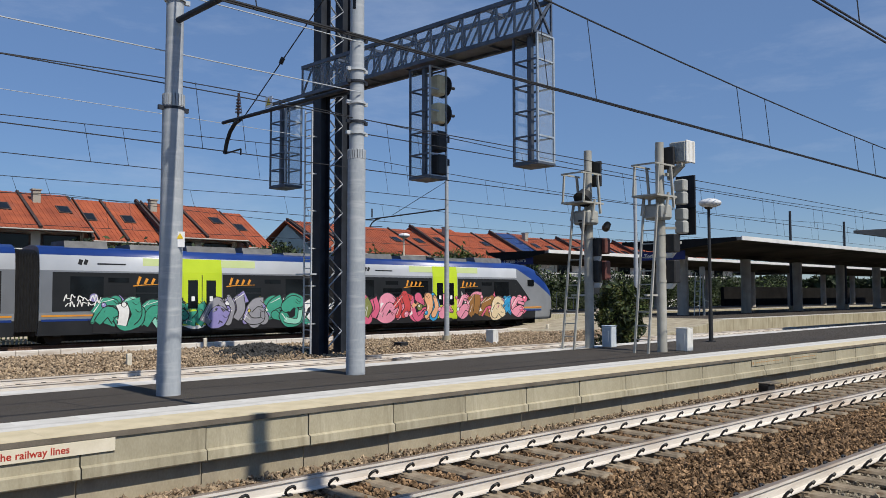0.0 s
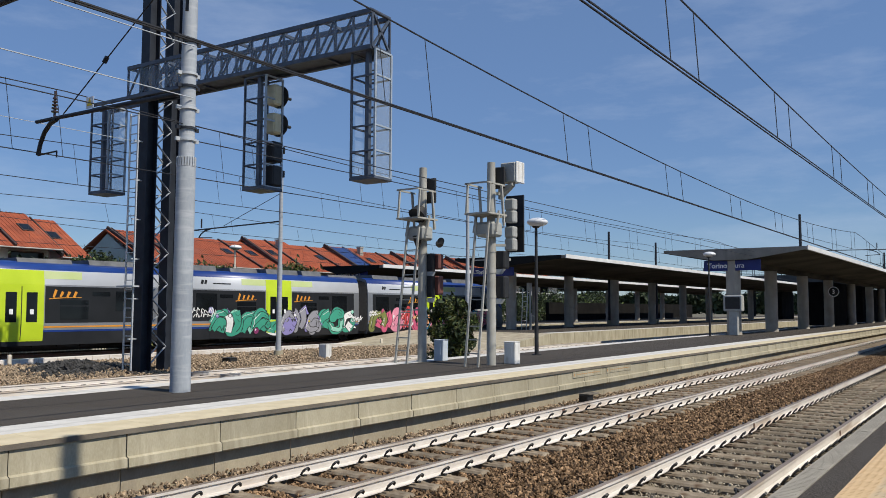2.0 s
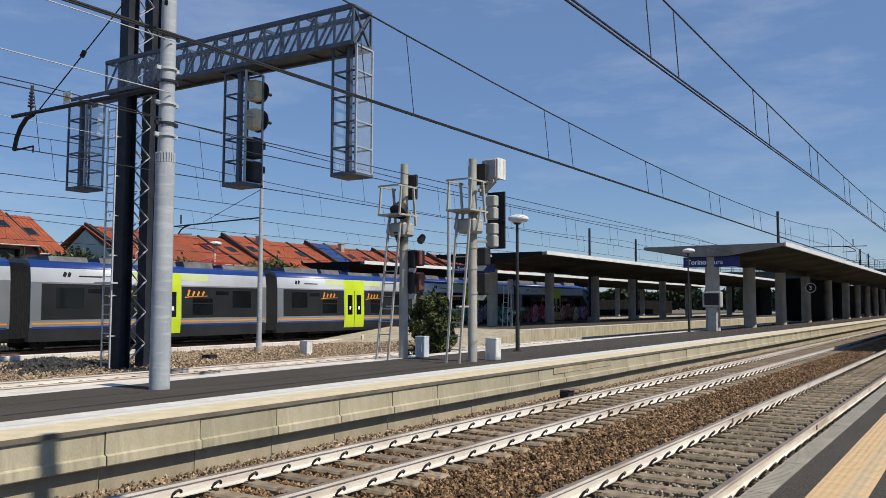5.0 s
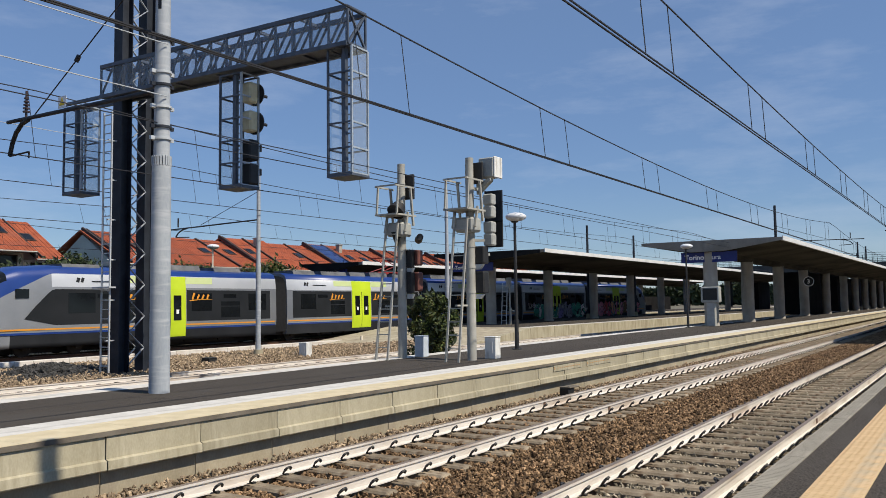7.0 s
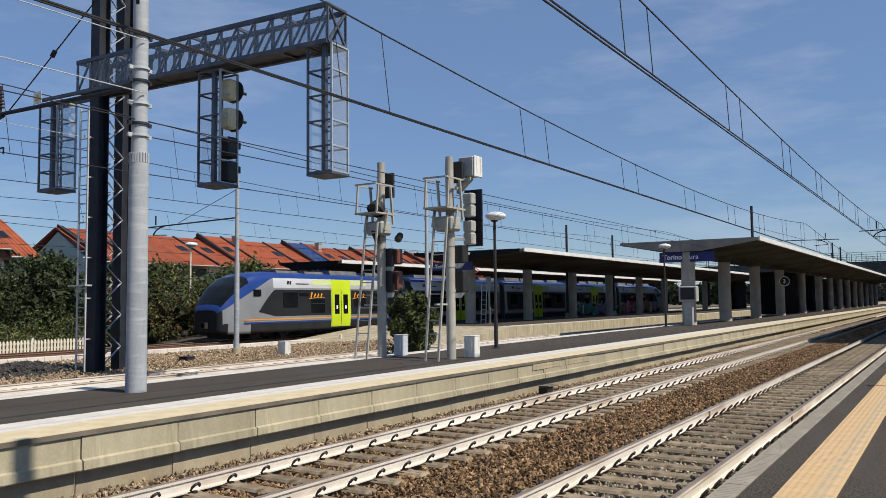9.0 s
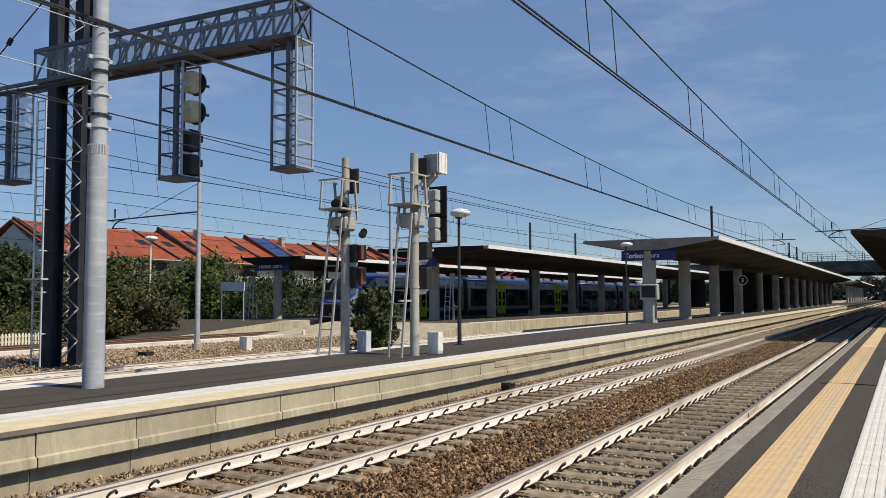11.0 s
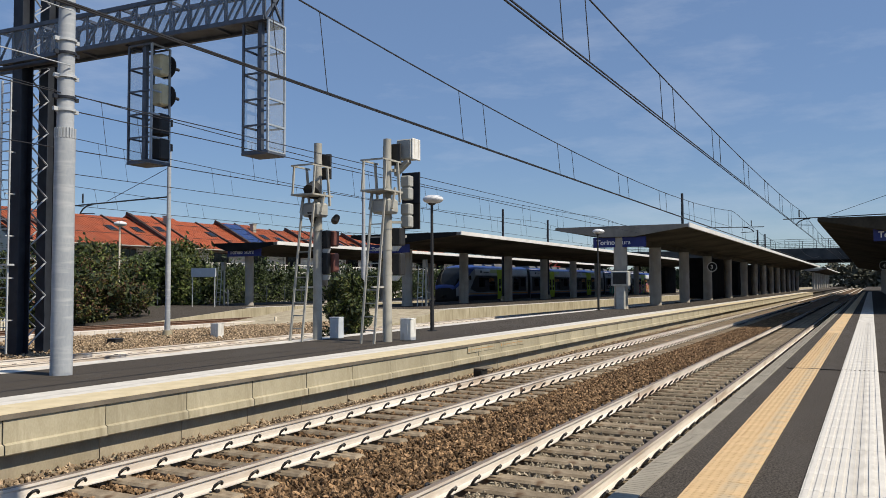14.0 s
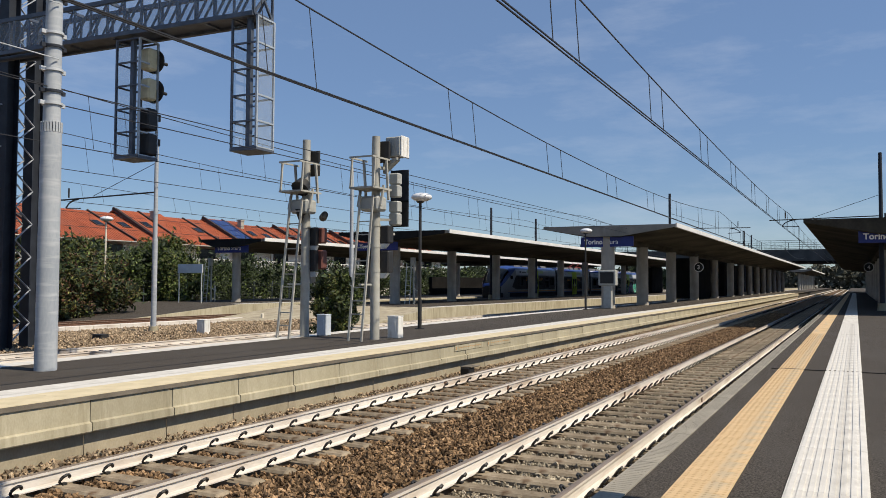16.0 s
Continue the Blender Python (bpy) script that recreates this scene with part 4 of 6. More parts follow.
def signal_mast(x, y, h, tall, label):
    ob = thing("signal_mast", x, y, ZT, label, "railway signal", "platform signals")
    ob.matrix_world = pose(x, y, ZT) @ Matrix.Scale(0.972, 4)
    bm = bmesh.new()
    rod(bm, (0, 0, 0), (0, 0, h * 0.62), 0.135, 0.13, 20)
    rod(bm, (0, 0, h * 0.62), (0, 0, h), 0.125, 0.115, 20)
    for z in (1.9, 2.6, 3.2, 3.9):
        rod(bm, (0, 0, z), (0, 0, z + 0.07), 0.145, n=20)
    part("post", bm, "mast_paint", ob, "grey painted tubular post")
    # ladder and service basket on the approach side
    bm = bmesh.new()
    ladder(bm, -0.95, 0.05, 0, 4.05, 0.55)
    bar(bm, (-0.75, 0.05, 1.55), (0, 0.05, 1.55), 0.05)
    part("ladder", bm, "mast_paint", ob, "leaning service ladder")
    bm = bmesh.new()
    zf = 4.25
    box(bm, -0.3, 0.03, zf, 0.85, 0.75, 0.05)
    basket = part("service_basket", bm, "mast_paint", ob, "pale railed service basket")
    for yy in (-0.35, 0.4):
        for q0, q1, th in (((-0.75, zf), (0.25, zf), 0.05), ((-0.75, zf + 0.85), (0.15, zf + 0.85), 0.045), ((-0.7, zf), (-0.62, zf + 0.85), 0.05), ((0.12, zf - 0.3), (-0.02, zf + 0.85), 0.06), ((-0.3, zf - 0.5), (-0.15, zf + 0.1), 0.06)):
            bm = bmesh.new()
            bar(bm, (q0[0], yy, q0[1]), (q1[0], yy, q1[1]), th)
            part("basket_rail", bm, "mast_paint", basket)
    bm = bmesh.new()
    bar(bm, (-0.75, -0.35, zf + 0.85), (-0.75, 0.4, zf + 0.85), 0.045)
    part("basket_rail", bm, "mast_paint", basket)
    bm = bmesh.new()
    box(bm, -0.12, 0.0, zf - 0.42, 0.5, 0.62, 0.42, bevel=0.06)
    part("junction_case", bm, "grey_paint", ob, "grey junction case")
    bm = bmesh.new()
    for dz in ((5.35, 4.95) if not tall else (5.35,)):
        box(bm, 0.2, -0.16, dz, 0.08, 0.36, 0.36 if not tall else 0.62, bevel=0.02)
        box(bm, 0.2, 0.18, dz, 0.08, 0.16, 0.32 if not tall else 0.6, bevel=0.02)
    part("backboard", bm, "black", ob, "black target board")
    if not tall:
        bm = bmesh.new()
        rod(bm, (-0.25, 0.0, zf - 0.9), (-0.25, 0.0, zf - 0.5), 0.03, 0.17, 14)
        part("horn", bm, "black", ob, "black horn loudspeaker")
        bm = bmesh.new()
        rod(bm, (-0.3, 0, zf + 0.1), (-0.1, 0, zf + 0.3), 0.28, 0.2, 14)
        part("rear_lamp", bm, "black", ob, "round black lamp back")
        bm = bmesh.new()
        rod(bm, (0.45, -0.3, 3.55), (-0.1, -0.75, 3.58), 0.12, 0.10, 14)
        part("camera_housing", bm, "black", ob, "dark cylindrical lamp housing")
        for k, (z, hh) in enumerate(((2.97, 0.52), (2.25, 0.64))):
            bm = bmesh.new()
            box(bm, 0.16, -0.16, z, 0.22, 0.26, hh, bevel=0.02)
            hd = part("signal_head", bm, "black", ob, "black signal head")
            bm = bmesh.new()
            box(bm, 0.40, -0.28, z + 0.03, 0.26, 0.28, hh * 0.9, bevel=0.04)
            part("hood", bm, "brown", hd, "rusty brown sun hood")
            bm = bmesh.new()
            prism(bm, [(-0.28, z - hh / 2 - 0.16), (-0.12, z - hh / 2 - 0.16), (-0.12, z - hh / 2 - 0.02), (-0.34, z - hh / 2 - 0.02)], 0.08, 0.2)
            part("bracket", bm, "galv_lt", ob, "pale bracket")
    else:
        bm = bmesh.new()
        box(bm, 0.57, -0.33, 5.52, 0.42, 0.5, 0.58, bevel=0.03)
        ind = part("route_indicator", bm, "grey_paint", ob, "grey route indicator case")
        bm = bmesh.new()
        box(bm, 0.60, -0.60, 5.52, 0.45, 0.06, 0.62, bevel=0.02)
        part("door", bm, "box_white", ind, "white case door")
        bm = bmesh.new()
        prism(bm, [(-0.05, 4.75), (-0.5, 5.12), (-0.5, 5.2), (-0.05, 5.05)], 0.3, 0.5)
        bar(bm, (0.0, 0.0, 4.9), (0.4, -0.1, 4.9), 0.08)
        part("bracket", bm, "mast_paint", ob)
        for z, hb in ((4.42, 0.95), (3.62, 0.78)):
            bm = bmesh.new()
            box(bm, 0.82, -0.31, z, 0.05, 0.6, hb, bevel=0.01)
            part("backboard", bm, "black" if z < 4 else "dark_steel", ob, "square backing board")
            bm = bmesh.new()
            box(bm, 0.41, -0.41, z + 0.16, 0.26, 0.30, 0.32, bevel=0.03)
            box(bm, 0.41, -0.41, z - 0.20, 0.26, 0.30, 0.34, bevel=0.03)
            box(bm, 0.41, -0.41, z - 0.02, 0.18, 0.22, 0.6)
            part("signal_case", bm, "grey_paint", ob, "grey ribbed signal case")
        for a, b in (((0, 0, 3.4), (0.4, -0.4, 3.4)), ((0, 0, 2.95), (0.4, -0.4, 3.0)), ((0, 0, 4.2), (0.4, -0.4, 4.25))):
            bm = bmesh.new()
            bar(bm, a, b, 0.07)
            part("bracket", bm, "mast_paint", ob, "steel side bracket")
        for z, hh in ((2.2, 0.62), (2.98, 0.5)):
            bm = bmesh.new()
            box(bm, 0.22, -0.22, z, 0.3, 0.34, hh, bevel=0.03)
            part("signal_head", bm, "black", ob, "black signal head")
            bm = bmesh.new()
            prism(bm, [(-0.24, z - hh / 2 - 0.16), (-0.10, z - hh / 2 - 0.16), (-0.10, z - hh / 2 - 0.02), (-0.36, z - hh / 2 - 0.02)], 0.05, 0.2)
            part("bracket", bm, "galv_lt", ob, "pale bracket")
    return ob


signal_mast(11.05, 10.0, 5.84, False, "grey signal mast with ladder, horn and hooded heads on the platform")
signal_mast(11.15, 7.70, 5.78, True, "grey signal mast with ladder and route indicator on the platform")

for x, y, mt, w, h, lb in ((11.72, 9.80, "box_blue", 0.34, 0.60, "pale blue-grey cabinet on the platform"), (11.9, 7.48, "box_white", 0.36, 0.60, "weathered white cabinet on the platform"), (19.15, 21.5, "box_white", 0.46, 0.66, "white trackside cabinet on the gravel"), (14.2, 22.1, "black", 0.50, 0.26, "low dark box on the gravel")):
    z = ZT if y < 15 else -0.2
    ob = thing("cabinet", x, y, z, lb, "cabinet", "line-side cabinets")
    bm = bmesh.new()
    box(bm, 0, 0, h / 2, w * 0.8, w, h, bevel=0.02)
    part("body", bm, mt, ob)
    bm = bmesh.new()
    box(bm, 0, 0, h + 0.012, w * 0.84, w * 1.04, 0.03, bevel=0.01)
    part("lid", bm, mt, ob)
    if h > 0.5:
        bm = bmesh.new()
        box(bm, -w * 0.41, 0.02, h * 0.55, 0.012, w * 0.55, h * 0.5)
        part("door", bm, mt, ob)


def lamp_post(x, y, h, label, r=0.055, mats="lamp_black", head=0.36):
    ob = thing("street_lamp", x, y, ZT, label, "platform lamp", "platform lamps")
    bm = bmesh.new()
    rod(bm, (0, 0, 0), (0, 0, 0.03), 0.16, n=12)
    rod(bm, (0, 0, 0), (0, 0, 1.0), r + 0.015, n=12)
    rod(bm, (0, 0, 1.0), (0, 0, h - 0.2), r, r * 0.85, 12)
    part("pole", bm, mats, ob)
    bm = bmesh.new()
    rod(bm, (0, 0, h - 0.22), (0, 0, h - 0.1), 0.10, head * 0.55, 16)
    rod(bm, (0, -0.05, h - 0.1), (0, -0.05, h - 0.03), head * 0.8, head, 20)
    part("collar", bm, mats, ob)
    bm = bmesh.new()
    bmesh.ops.create_uvsphere(bm, u_segments=20, v_segments=10, radius=1, matrix=Matrix.Translation((0, -0.05, h - 0.03)) @ Matrix.Diagonal((head, head, head * 0.42, 1)))
    for f in bm.faces:
        f.smooth = True
    part("dome", bm, "lamp_glass", ob, "flat pale dome")
    return ob


lamp_post(16.2, 9.05, 4.5, "black platform lamp with a flat pale dome")
lamp_post(39.2, 10.3, 4.75, "black platform lamp beside the name board")
lamp_post(31.65, 42.5, 5.95, "pale grey lamp post by the back fence", 0.07, "fence_w", 0.45)

# ticket machine at the first pillar
tm = thing("ticket_machine", 41.6, 9.5, ZT, "grey ticket machine with dark screen at the pillar", "ticket machine")
bm = bmesh.new()
box(bm, 0, 0.1, 0.75, 0.35, 0.5, 1.5, bevel=0.03)
part("stand", bm, "grey_paint", tm)
bm = bmesh.new()
box(bm, 0, 0.1, 1.9, 0.5, 1.1, 0.95, bevel=0.05)
hd = part("case", bm, "grey_paint", tm)
bm = bmesh.new()
box(bm, -0.26, 0.1, 1.92, 0.02, 0.85, 0.7)
part("screen", bm, "black", hd, "dark screen")


# ---- further catenary masts ----
def slim_mast(x, y, z, h, label, arm=None, mats="galv", r=0.12, zc=6.3):
    ob = thing("catenary_mast", x, y, z, label, "catenary mast", "catenary masts")
    bm = bmesh.new()
    rod(bm, (0, 0, 0), (0, 0, h * 0.5), r, r * 0.95, 12)
    rod(bm, (0, 0, h * 0.5), (0, 0, h), r * 0.8, r * 0.7, 12)
    part("shaft", bm, mats, ob)
    bm = bmesh.new()
    rod(bm, (0, 0, -0.2), (0, 0, 0.45), r * 2.0, r * 1.7, 12)
    part("footing", bm, "concrete", ob, "concrete footing")
    if arm:
        bm = bmesh.new()
        s = 1 if arm > 0 else -1
        rod(bm, (0, 0, zc), (0, arm, zc - 0.1), 0.035, n=6)
        rod(bm, (0, 0, zc + 1.3), (0, arm * 0.6, zc), 0.014, n=5)
        rod(bm, (0, arm * 0.85, zc), (0, arm * 0.85, zc + 0.45), 0.04, n=6)
        pts = [(0, arm * 0.75 + s * 0.9 * math.sin(a), zc - 0.1 - 0.6 * (1 - math.cos(a))) for a in (0, 0.4, 0.8, 1.2)]
        path_tube(bm, pts, 0.035, 6)
        rod(bm, pts[-1], (0, pts[-1][1] - s * 1.0, pts[-1][2] - 0.05), 0.025, n=5)
        part("cantilever", bm, "black", ob, "dark cantilever with insulator")
    return ob


slim_mast(17.8, 23.1, -0.25, 8.6, "slim galvanised catenary mast on the gravel", 6.6)
slim_mast(27.5, 19.3, -0.25, 8.4, "slim galvanised catenary mast beyond the bush", None, "galv")
for x, y, h in ((62.6, 10.0, 9.3), (63.3, 27.0, 8.8), (75.5, 27.0, 8.6), (114.7, 10.0, 9.2), (123.8, 10.0, 9.1), (104, 27.0, 8.6), (47.7, -5.55, 9.6), (95, -7.2, 9.6)):
    slim_mast(x, y, ZT, h, "dark catenary mast rising through the canopy", {10.0: -6.5, -7.2: 5.6, -5.55: 6.3}.get(y) if x < 100 else None, "dark_steel", 0.15, 5.75 if y == -5.55 else 6.3)


# ---- overhead wires ----
def line(name_, y, x0, x1, zc, zm, span, phase, label, droppers=True, r=0.014, sag=0.75, double=False, pair0=1.3):
    ob = thing("overhead_line", 0, y, 0, label, "overhead wire", "overhead wires")
    bm = bmesh.new()
    rod(bm, (x0, 0, zc), (x1, 0, zc), r, n=5)
    if double:
        rod(bm, (x0, 0.06, zc), (x1, 0.06, zc), r, n=5)
    part("contact_wire", bm, "wire", ob)
    if zm:
        f = lambda x: zm - sag * (1 - (2 * (((x - phase) / span) % 1.0) - 1) ** 2)
        bm = bmesh.new()
        n = int((x1 - x0) / 2.5)
        q = [(x0 + (x1 - x0) * i / n, 0, f(x0 + (x1 - x0) * i / n)) for i in range(n + 1)]
        for a, b in zip(q, q[1:]):
            rod(bm, a, b, r, n=5, cap=False)
        part("messenger_wire", bm, "wire", ob)
        if droppers:
            bm = bmesh.new()
            for k in range(math.ceil((x0 - pair0) / 6.05), int((130 - pair0) / 6.05)):
                for d in (0.0, 1.2):
                    xx = pair0 + 6.05 * k + d
                    rod(bm, (xx, 0, zc), (xx - 0.22, 0, f(xx - 0.22)), 0.008, n=4)
            part("dropper_set", bm, "wire", ob)["kind"] = "stuff"
    return ob


line("w", -0.43, -60, 180, 5.5, 6.62, 50.1, -2.4, sag=0.35, pair0=2.65, label= "contact and messenger wires with droppers over the near track", double=True)
line("w", T2 + 0.14, -60, 180, 5.2, 6.73, 48.2, -2.6, sag=0.8, label= "contact and messenger wires with droppers over the second track", double=True)
line("w", 14.4, -90, 180, 5.72, 7.35, 52, 1.6, sag=0.5, label= "contact and messenger wires over the third track")
line("w", 29.7, -120, 180, 6.0, 6.95, 50, 17.8, sag=0.35, label= "contact and messenger wires over the back track")
line("w", 22.0, -120, 180, 6.3, 7.75, 50, 9.2, sag=0.5, label= "overhead wire pair beyond the gantry", droppers=True)
line("w", 36.5, -120, 180, 5.36, 6.9, 50, 5, "overhead wire pair over the last track", droppers=True)
for y, z, x0, x1 in ((8.36, 7.05, -60, 1.6), (8.36, 6.06, -60, 1.6), (8.5, 5.57, -60, 62), (8.55, 5.3, 1.6, 62), (21.0, 7.95, -60, 9.2)):
    ob = thing("feeder_cable", 0, y, 0, "bare feeder cable strung between the masts", "cable", "feeder cables")
    bm = bmesh.new()
    rod(bm, (x0, 0, z), (x1, 0, z), 0.011, n=5)
    part("cable", bm, "galv_lt" if x1 < 10 else "wire", ob)


# ---- houses behind the line ----
def house(x, w, y, ze, zr, depth, green=False, chimney=0.0, sky_x=(0.4,), solar=False, over=0.25, gable_end=False, label="", cap=0.0, double=True):
    ob = thing("terraced_house", x, y, -0.3, label or "white terraced house with a steep terracotta roof", "house", "terraced houses")
    bm = bmesh.new()
    g = 1.5
    prism(bm, [(g, 0), (g, ze), (depth, zr - 0.25), (2 * depth - g, ze), (2 * depth - g, 0)], 0.02, w - 0.02)
    part("wall", bm, "wall_green" if green else "wall_white", ob)
    bm = bmesh.new()
    sl = math.atan2(zr - ze, depth)
    th = 0.16
    prism(bm, [(-0.35, ze - 0.1), (-0.35, ze + th - 0.1), (depth, zr + th), (2 * depth + 0.35, ze + th - 0.1), (2 * depth + 0.35, ze - 0.1), (depth, zr)], -over if gable_end else 0.0, w)
    roof = part("roof", bm, "roof_tile", ob, "weathered terracotta tile roof")
    # tile courses as raised rolls running down the slope
    bm = bmesh.new()
    n = int(w / 0.34)
    for i in range(n):
        xx = (i + 0.5) * w / n
        bar(bm, (xx, -0.36, ze + th - 0.09), (xx, depth, zr + th + 0.01), 0.10, 0.03)
    part("roof_ribbing", bm, "roof_tile", roof)["kind"] = "stuff"
    bm = bmesh.new()
    if double:
        bar(bm, (0.0, -0.4, ze + th + 0.0), (0.0, depth, zr + th + 0.12), 0.20, 0.30)
        bar(bm, (0.42, -0.4, ze + th + 0.0), (0.42, depth, zr + th + 0.10), 0.10, 0.16)
    if cap:
        bar(bm, (cap, -0.4, ze + th + 0.0), (cap, depth, zr + th + 0.06), 0.20, 0.18)
    part("party_wall_cap", bm, "roof_dark", ob, "dark raised verge between the roofs")
    bm = bmesh.new()
    rod(bm, (0, -0.42, ze - 0.02), (w, -0.42, ze - 0.02), 0.06, n=8)
    rod(bm, (w * 0.97, 1.3, ze), (w * 0.97, 1.3, 0), 0.06, n=8)
    part("gutter", bm, "mast_paint", ob, "grey gutter and downpipe")
    for sx in sky_x:
        bm = bmesh.new()
        m = Matrix.Translation((w * sx, depth * 0.52, ze + (zr - ze) * 0.52 + th + 0.06)) @ Matrix.Rotation(sl, 4, "X")
        box(bm, 0, 0, 0, 0.95, 1.25, 0.14, m)
        sk = part("skylight", bm, "roof_dark", ob, "small roof window")
        bm = bmesh.new()
        box(bm, 0, 0, 0, 0.75, 1.0, 0.17, m)
        part("pane", bm, "glass", sk)
    if chimney:
        bm = bmesh.new()
        zc = ze + (zr - ze) * 0.75
        box(bm, w * chimney, depth * 0.75, zc + 0.45, 0.55, 0.55, 1.1)
        box(bm, w * chimney, depth * 0.75, zc + 1.04, 0.70, 0.70, 0.10)
        part("chimney", bm, "pillar", ob, "grey rendered chimney stack")
    if solar:
        for i in range(3):
            for j in range(4):
                bm = bmesh.new()
                f = 0.27 + 0.19 * j
                m = Matrix.Translation((1.15 + 0.98 * i, depth * f, ze + (zr - ze) * f + th + 0.12)) @ Matrix.Rotation(sl, 4, "X")
                box(bm, 0, 0, 0, 0.93, 1.28, 0.06, m)
                part("solar_panel", bm, "solar", ob, "blue solar panel")
    for i in range(max(1, int(w / 3.4))):
        xx = (i + 0.5) * 3.4 + 0.2
        bm = bmesh.new()
        box(bm, xx, 1.45, ze - 1.15, 2.7, 0.16, 1.9)
        wf = part("window", bm, "wood_dark", ob, "dark loggia opening")
        bm = bmesh.new()
        box(bm, xx, 1.37, ze - 1.15, 2.4, 0.06, 1.7)
        part("pane", bm, "glass", wf)
    bm = bmesh.new()
    box(bm, w / 2, 0.8, ze - 2.3, w * 0.92, 1.2, 0.18)
    for i in range(9):
        box(bm, w * (0.08 + 0.105 * i), 0.25, ze - 1.85, 0.12, 0.08, 0.9)
    box(bm, w / 2, 0.25, ze - 1.38, w * 0.9, 0.1, 0.1)
    part("balcony", bm, "wall_white", ob, "white balcony with railing")
    return ob


HY = 57.0
# left terrace: high and low fronts by turns, ending at a lower unit
hx = 29.0
for i, (w, ze, zr, cap, chim, skyl) in enumerate([(2.5, 6.28, 9.55, 0, 0, (0.4,)), (7.2, 6.85, 9.92, 3.55, 0.12, (0.3, 0.82)), (5.5, 6.30, 9.75, 2.6, 0, (0.15, 0.7)), (7.0, 6.95, 9.98, 3.4, 0.62, (0.25, 0.85))]
        + [(5.5, 6.35, 9.78, 2.6, 0, (0.5,)), (7.1, 6.9, 9.98, 3.5, 0.5, (0.25, 0.8))] * 4):
    hx -= w
    house(hx, w, HY, ze, zr, 5.6, chimney=chim, sky_x=skyl, cap=cap)
# right terrace: the first house shows its grey-green gable
hx = 34.5
for i, (w, zr, cap) in enumerate([(9.35, 9.22, 3.0)] + [(6.35, (9.12, 9.5, 9.25, 9.52, 9.2, 9.42)[k % 6], 3.25) for k in range(11)]):
    house(hx, w, HY, 6.2, zr + 0.12, 6.4, green=(i == 0), chimney=(0, 0, 0.62, 0, 0.75, 0)[i % 6], sky_x=((0.4,), (0.3, 0.8), (0.25,))[i % 3] if i != 4 else (0.8,), solar=(i == 4), gable_end=(i == 0), cap=cap, double=(i % 2 == 0),
          label="terraced house with grey-green gable and terracotta roof" if i == 0 else ("terraced house with solar panels on a terracotta roof" if i == 4 else ""))
    hx += w
bm = bmesh.new()
box(bm, 130, 200, 4.0, 900, 1, 12)
solid("backdrop", bm, "leaf_dark", "distant dark tree line", "backdrop")


# ---- plants ----
def shrub(name, x, y, z, w, d, h, n, size, mats, seed, label, category="shrub", weights=None, group="", stems=6):
    ob = thing(name, x, y, z, label, category, group)
    rng = np.random.default_rng(seed)
    k = max(8, int(n / 170))
    c = np.stack([rng.normal(0, w * 0.24, k), rng.normal(0, d * 0.24, k), h * (0.12 + 0.80 * rng.beta(1.6, 1.5, k))], 1)
    lim = np.sqrt(np.clip(1 - (c[:, 2] / h - 0.45) ** 2 / 0.36, 0.08, 1))
    c[:, 0] *= lim * 1.25
    c[:, 1] *= lim * 1.25
    r = rng.uniform(0.09, 0.2, k) * min(w, h)
    idx = rng.integers(0, k, n)
    u = rng.normal(size=(n, 3))
    u /= np.linalg.norm(u, axis=1)[:, None]
    p = c[idx] + u * (r[idx] * rng.uniform(0.55, 1.08, n))[:, None]
    p[:, 2] = np.abs(p[:, 2])
    # Large dark leaves fill the crown; their colour stands in for inner shade
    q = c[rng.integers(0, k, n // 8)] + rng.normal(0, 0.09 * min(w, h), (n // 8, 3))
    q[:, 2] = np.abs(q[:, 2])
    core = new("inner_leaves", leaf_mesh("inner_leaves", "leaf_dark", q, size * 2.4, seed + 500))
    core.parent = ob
    me = leaf_mesh("crown", mats, p, size, seed, weights)
    o = new("crown", me)
    o.parent = ob
    bm = bmesh.new()
    for i in range(stems):
        t = c[int(rng.integers(0, k))]
        m_ = (t[0] * 0.3, t[1] * 0.3, t[2] * 0.5)
        rod(bm, (rng.normal(0, 0.07 * w), rng.normal(0, 0.07 * d), -0.05), m_, 0.022 * h ** 0.7, 0.015 * h ** 0.7, 6)
        rod(bm, m_, tuple(t), 0.015 * h ** 0.7, 0.006, 5)
    part("trunk", bm, "bark", ob)
    return ob


shrub("bush", 18.15, 13.75, -0.25, 1.55, 1.5, 3.0, 11000, 0.055, ["leaf", "leaf_dark", "leaf_olive"], 11, "dense green bush growing by the end of the platform", "bush", [0.45, 0.2, 0.35])
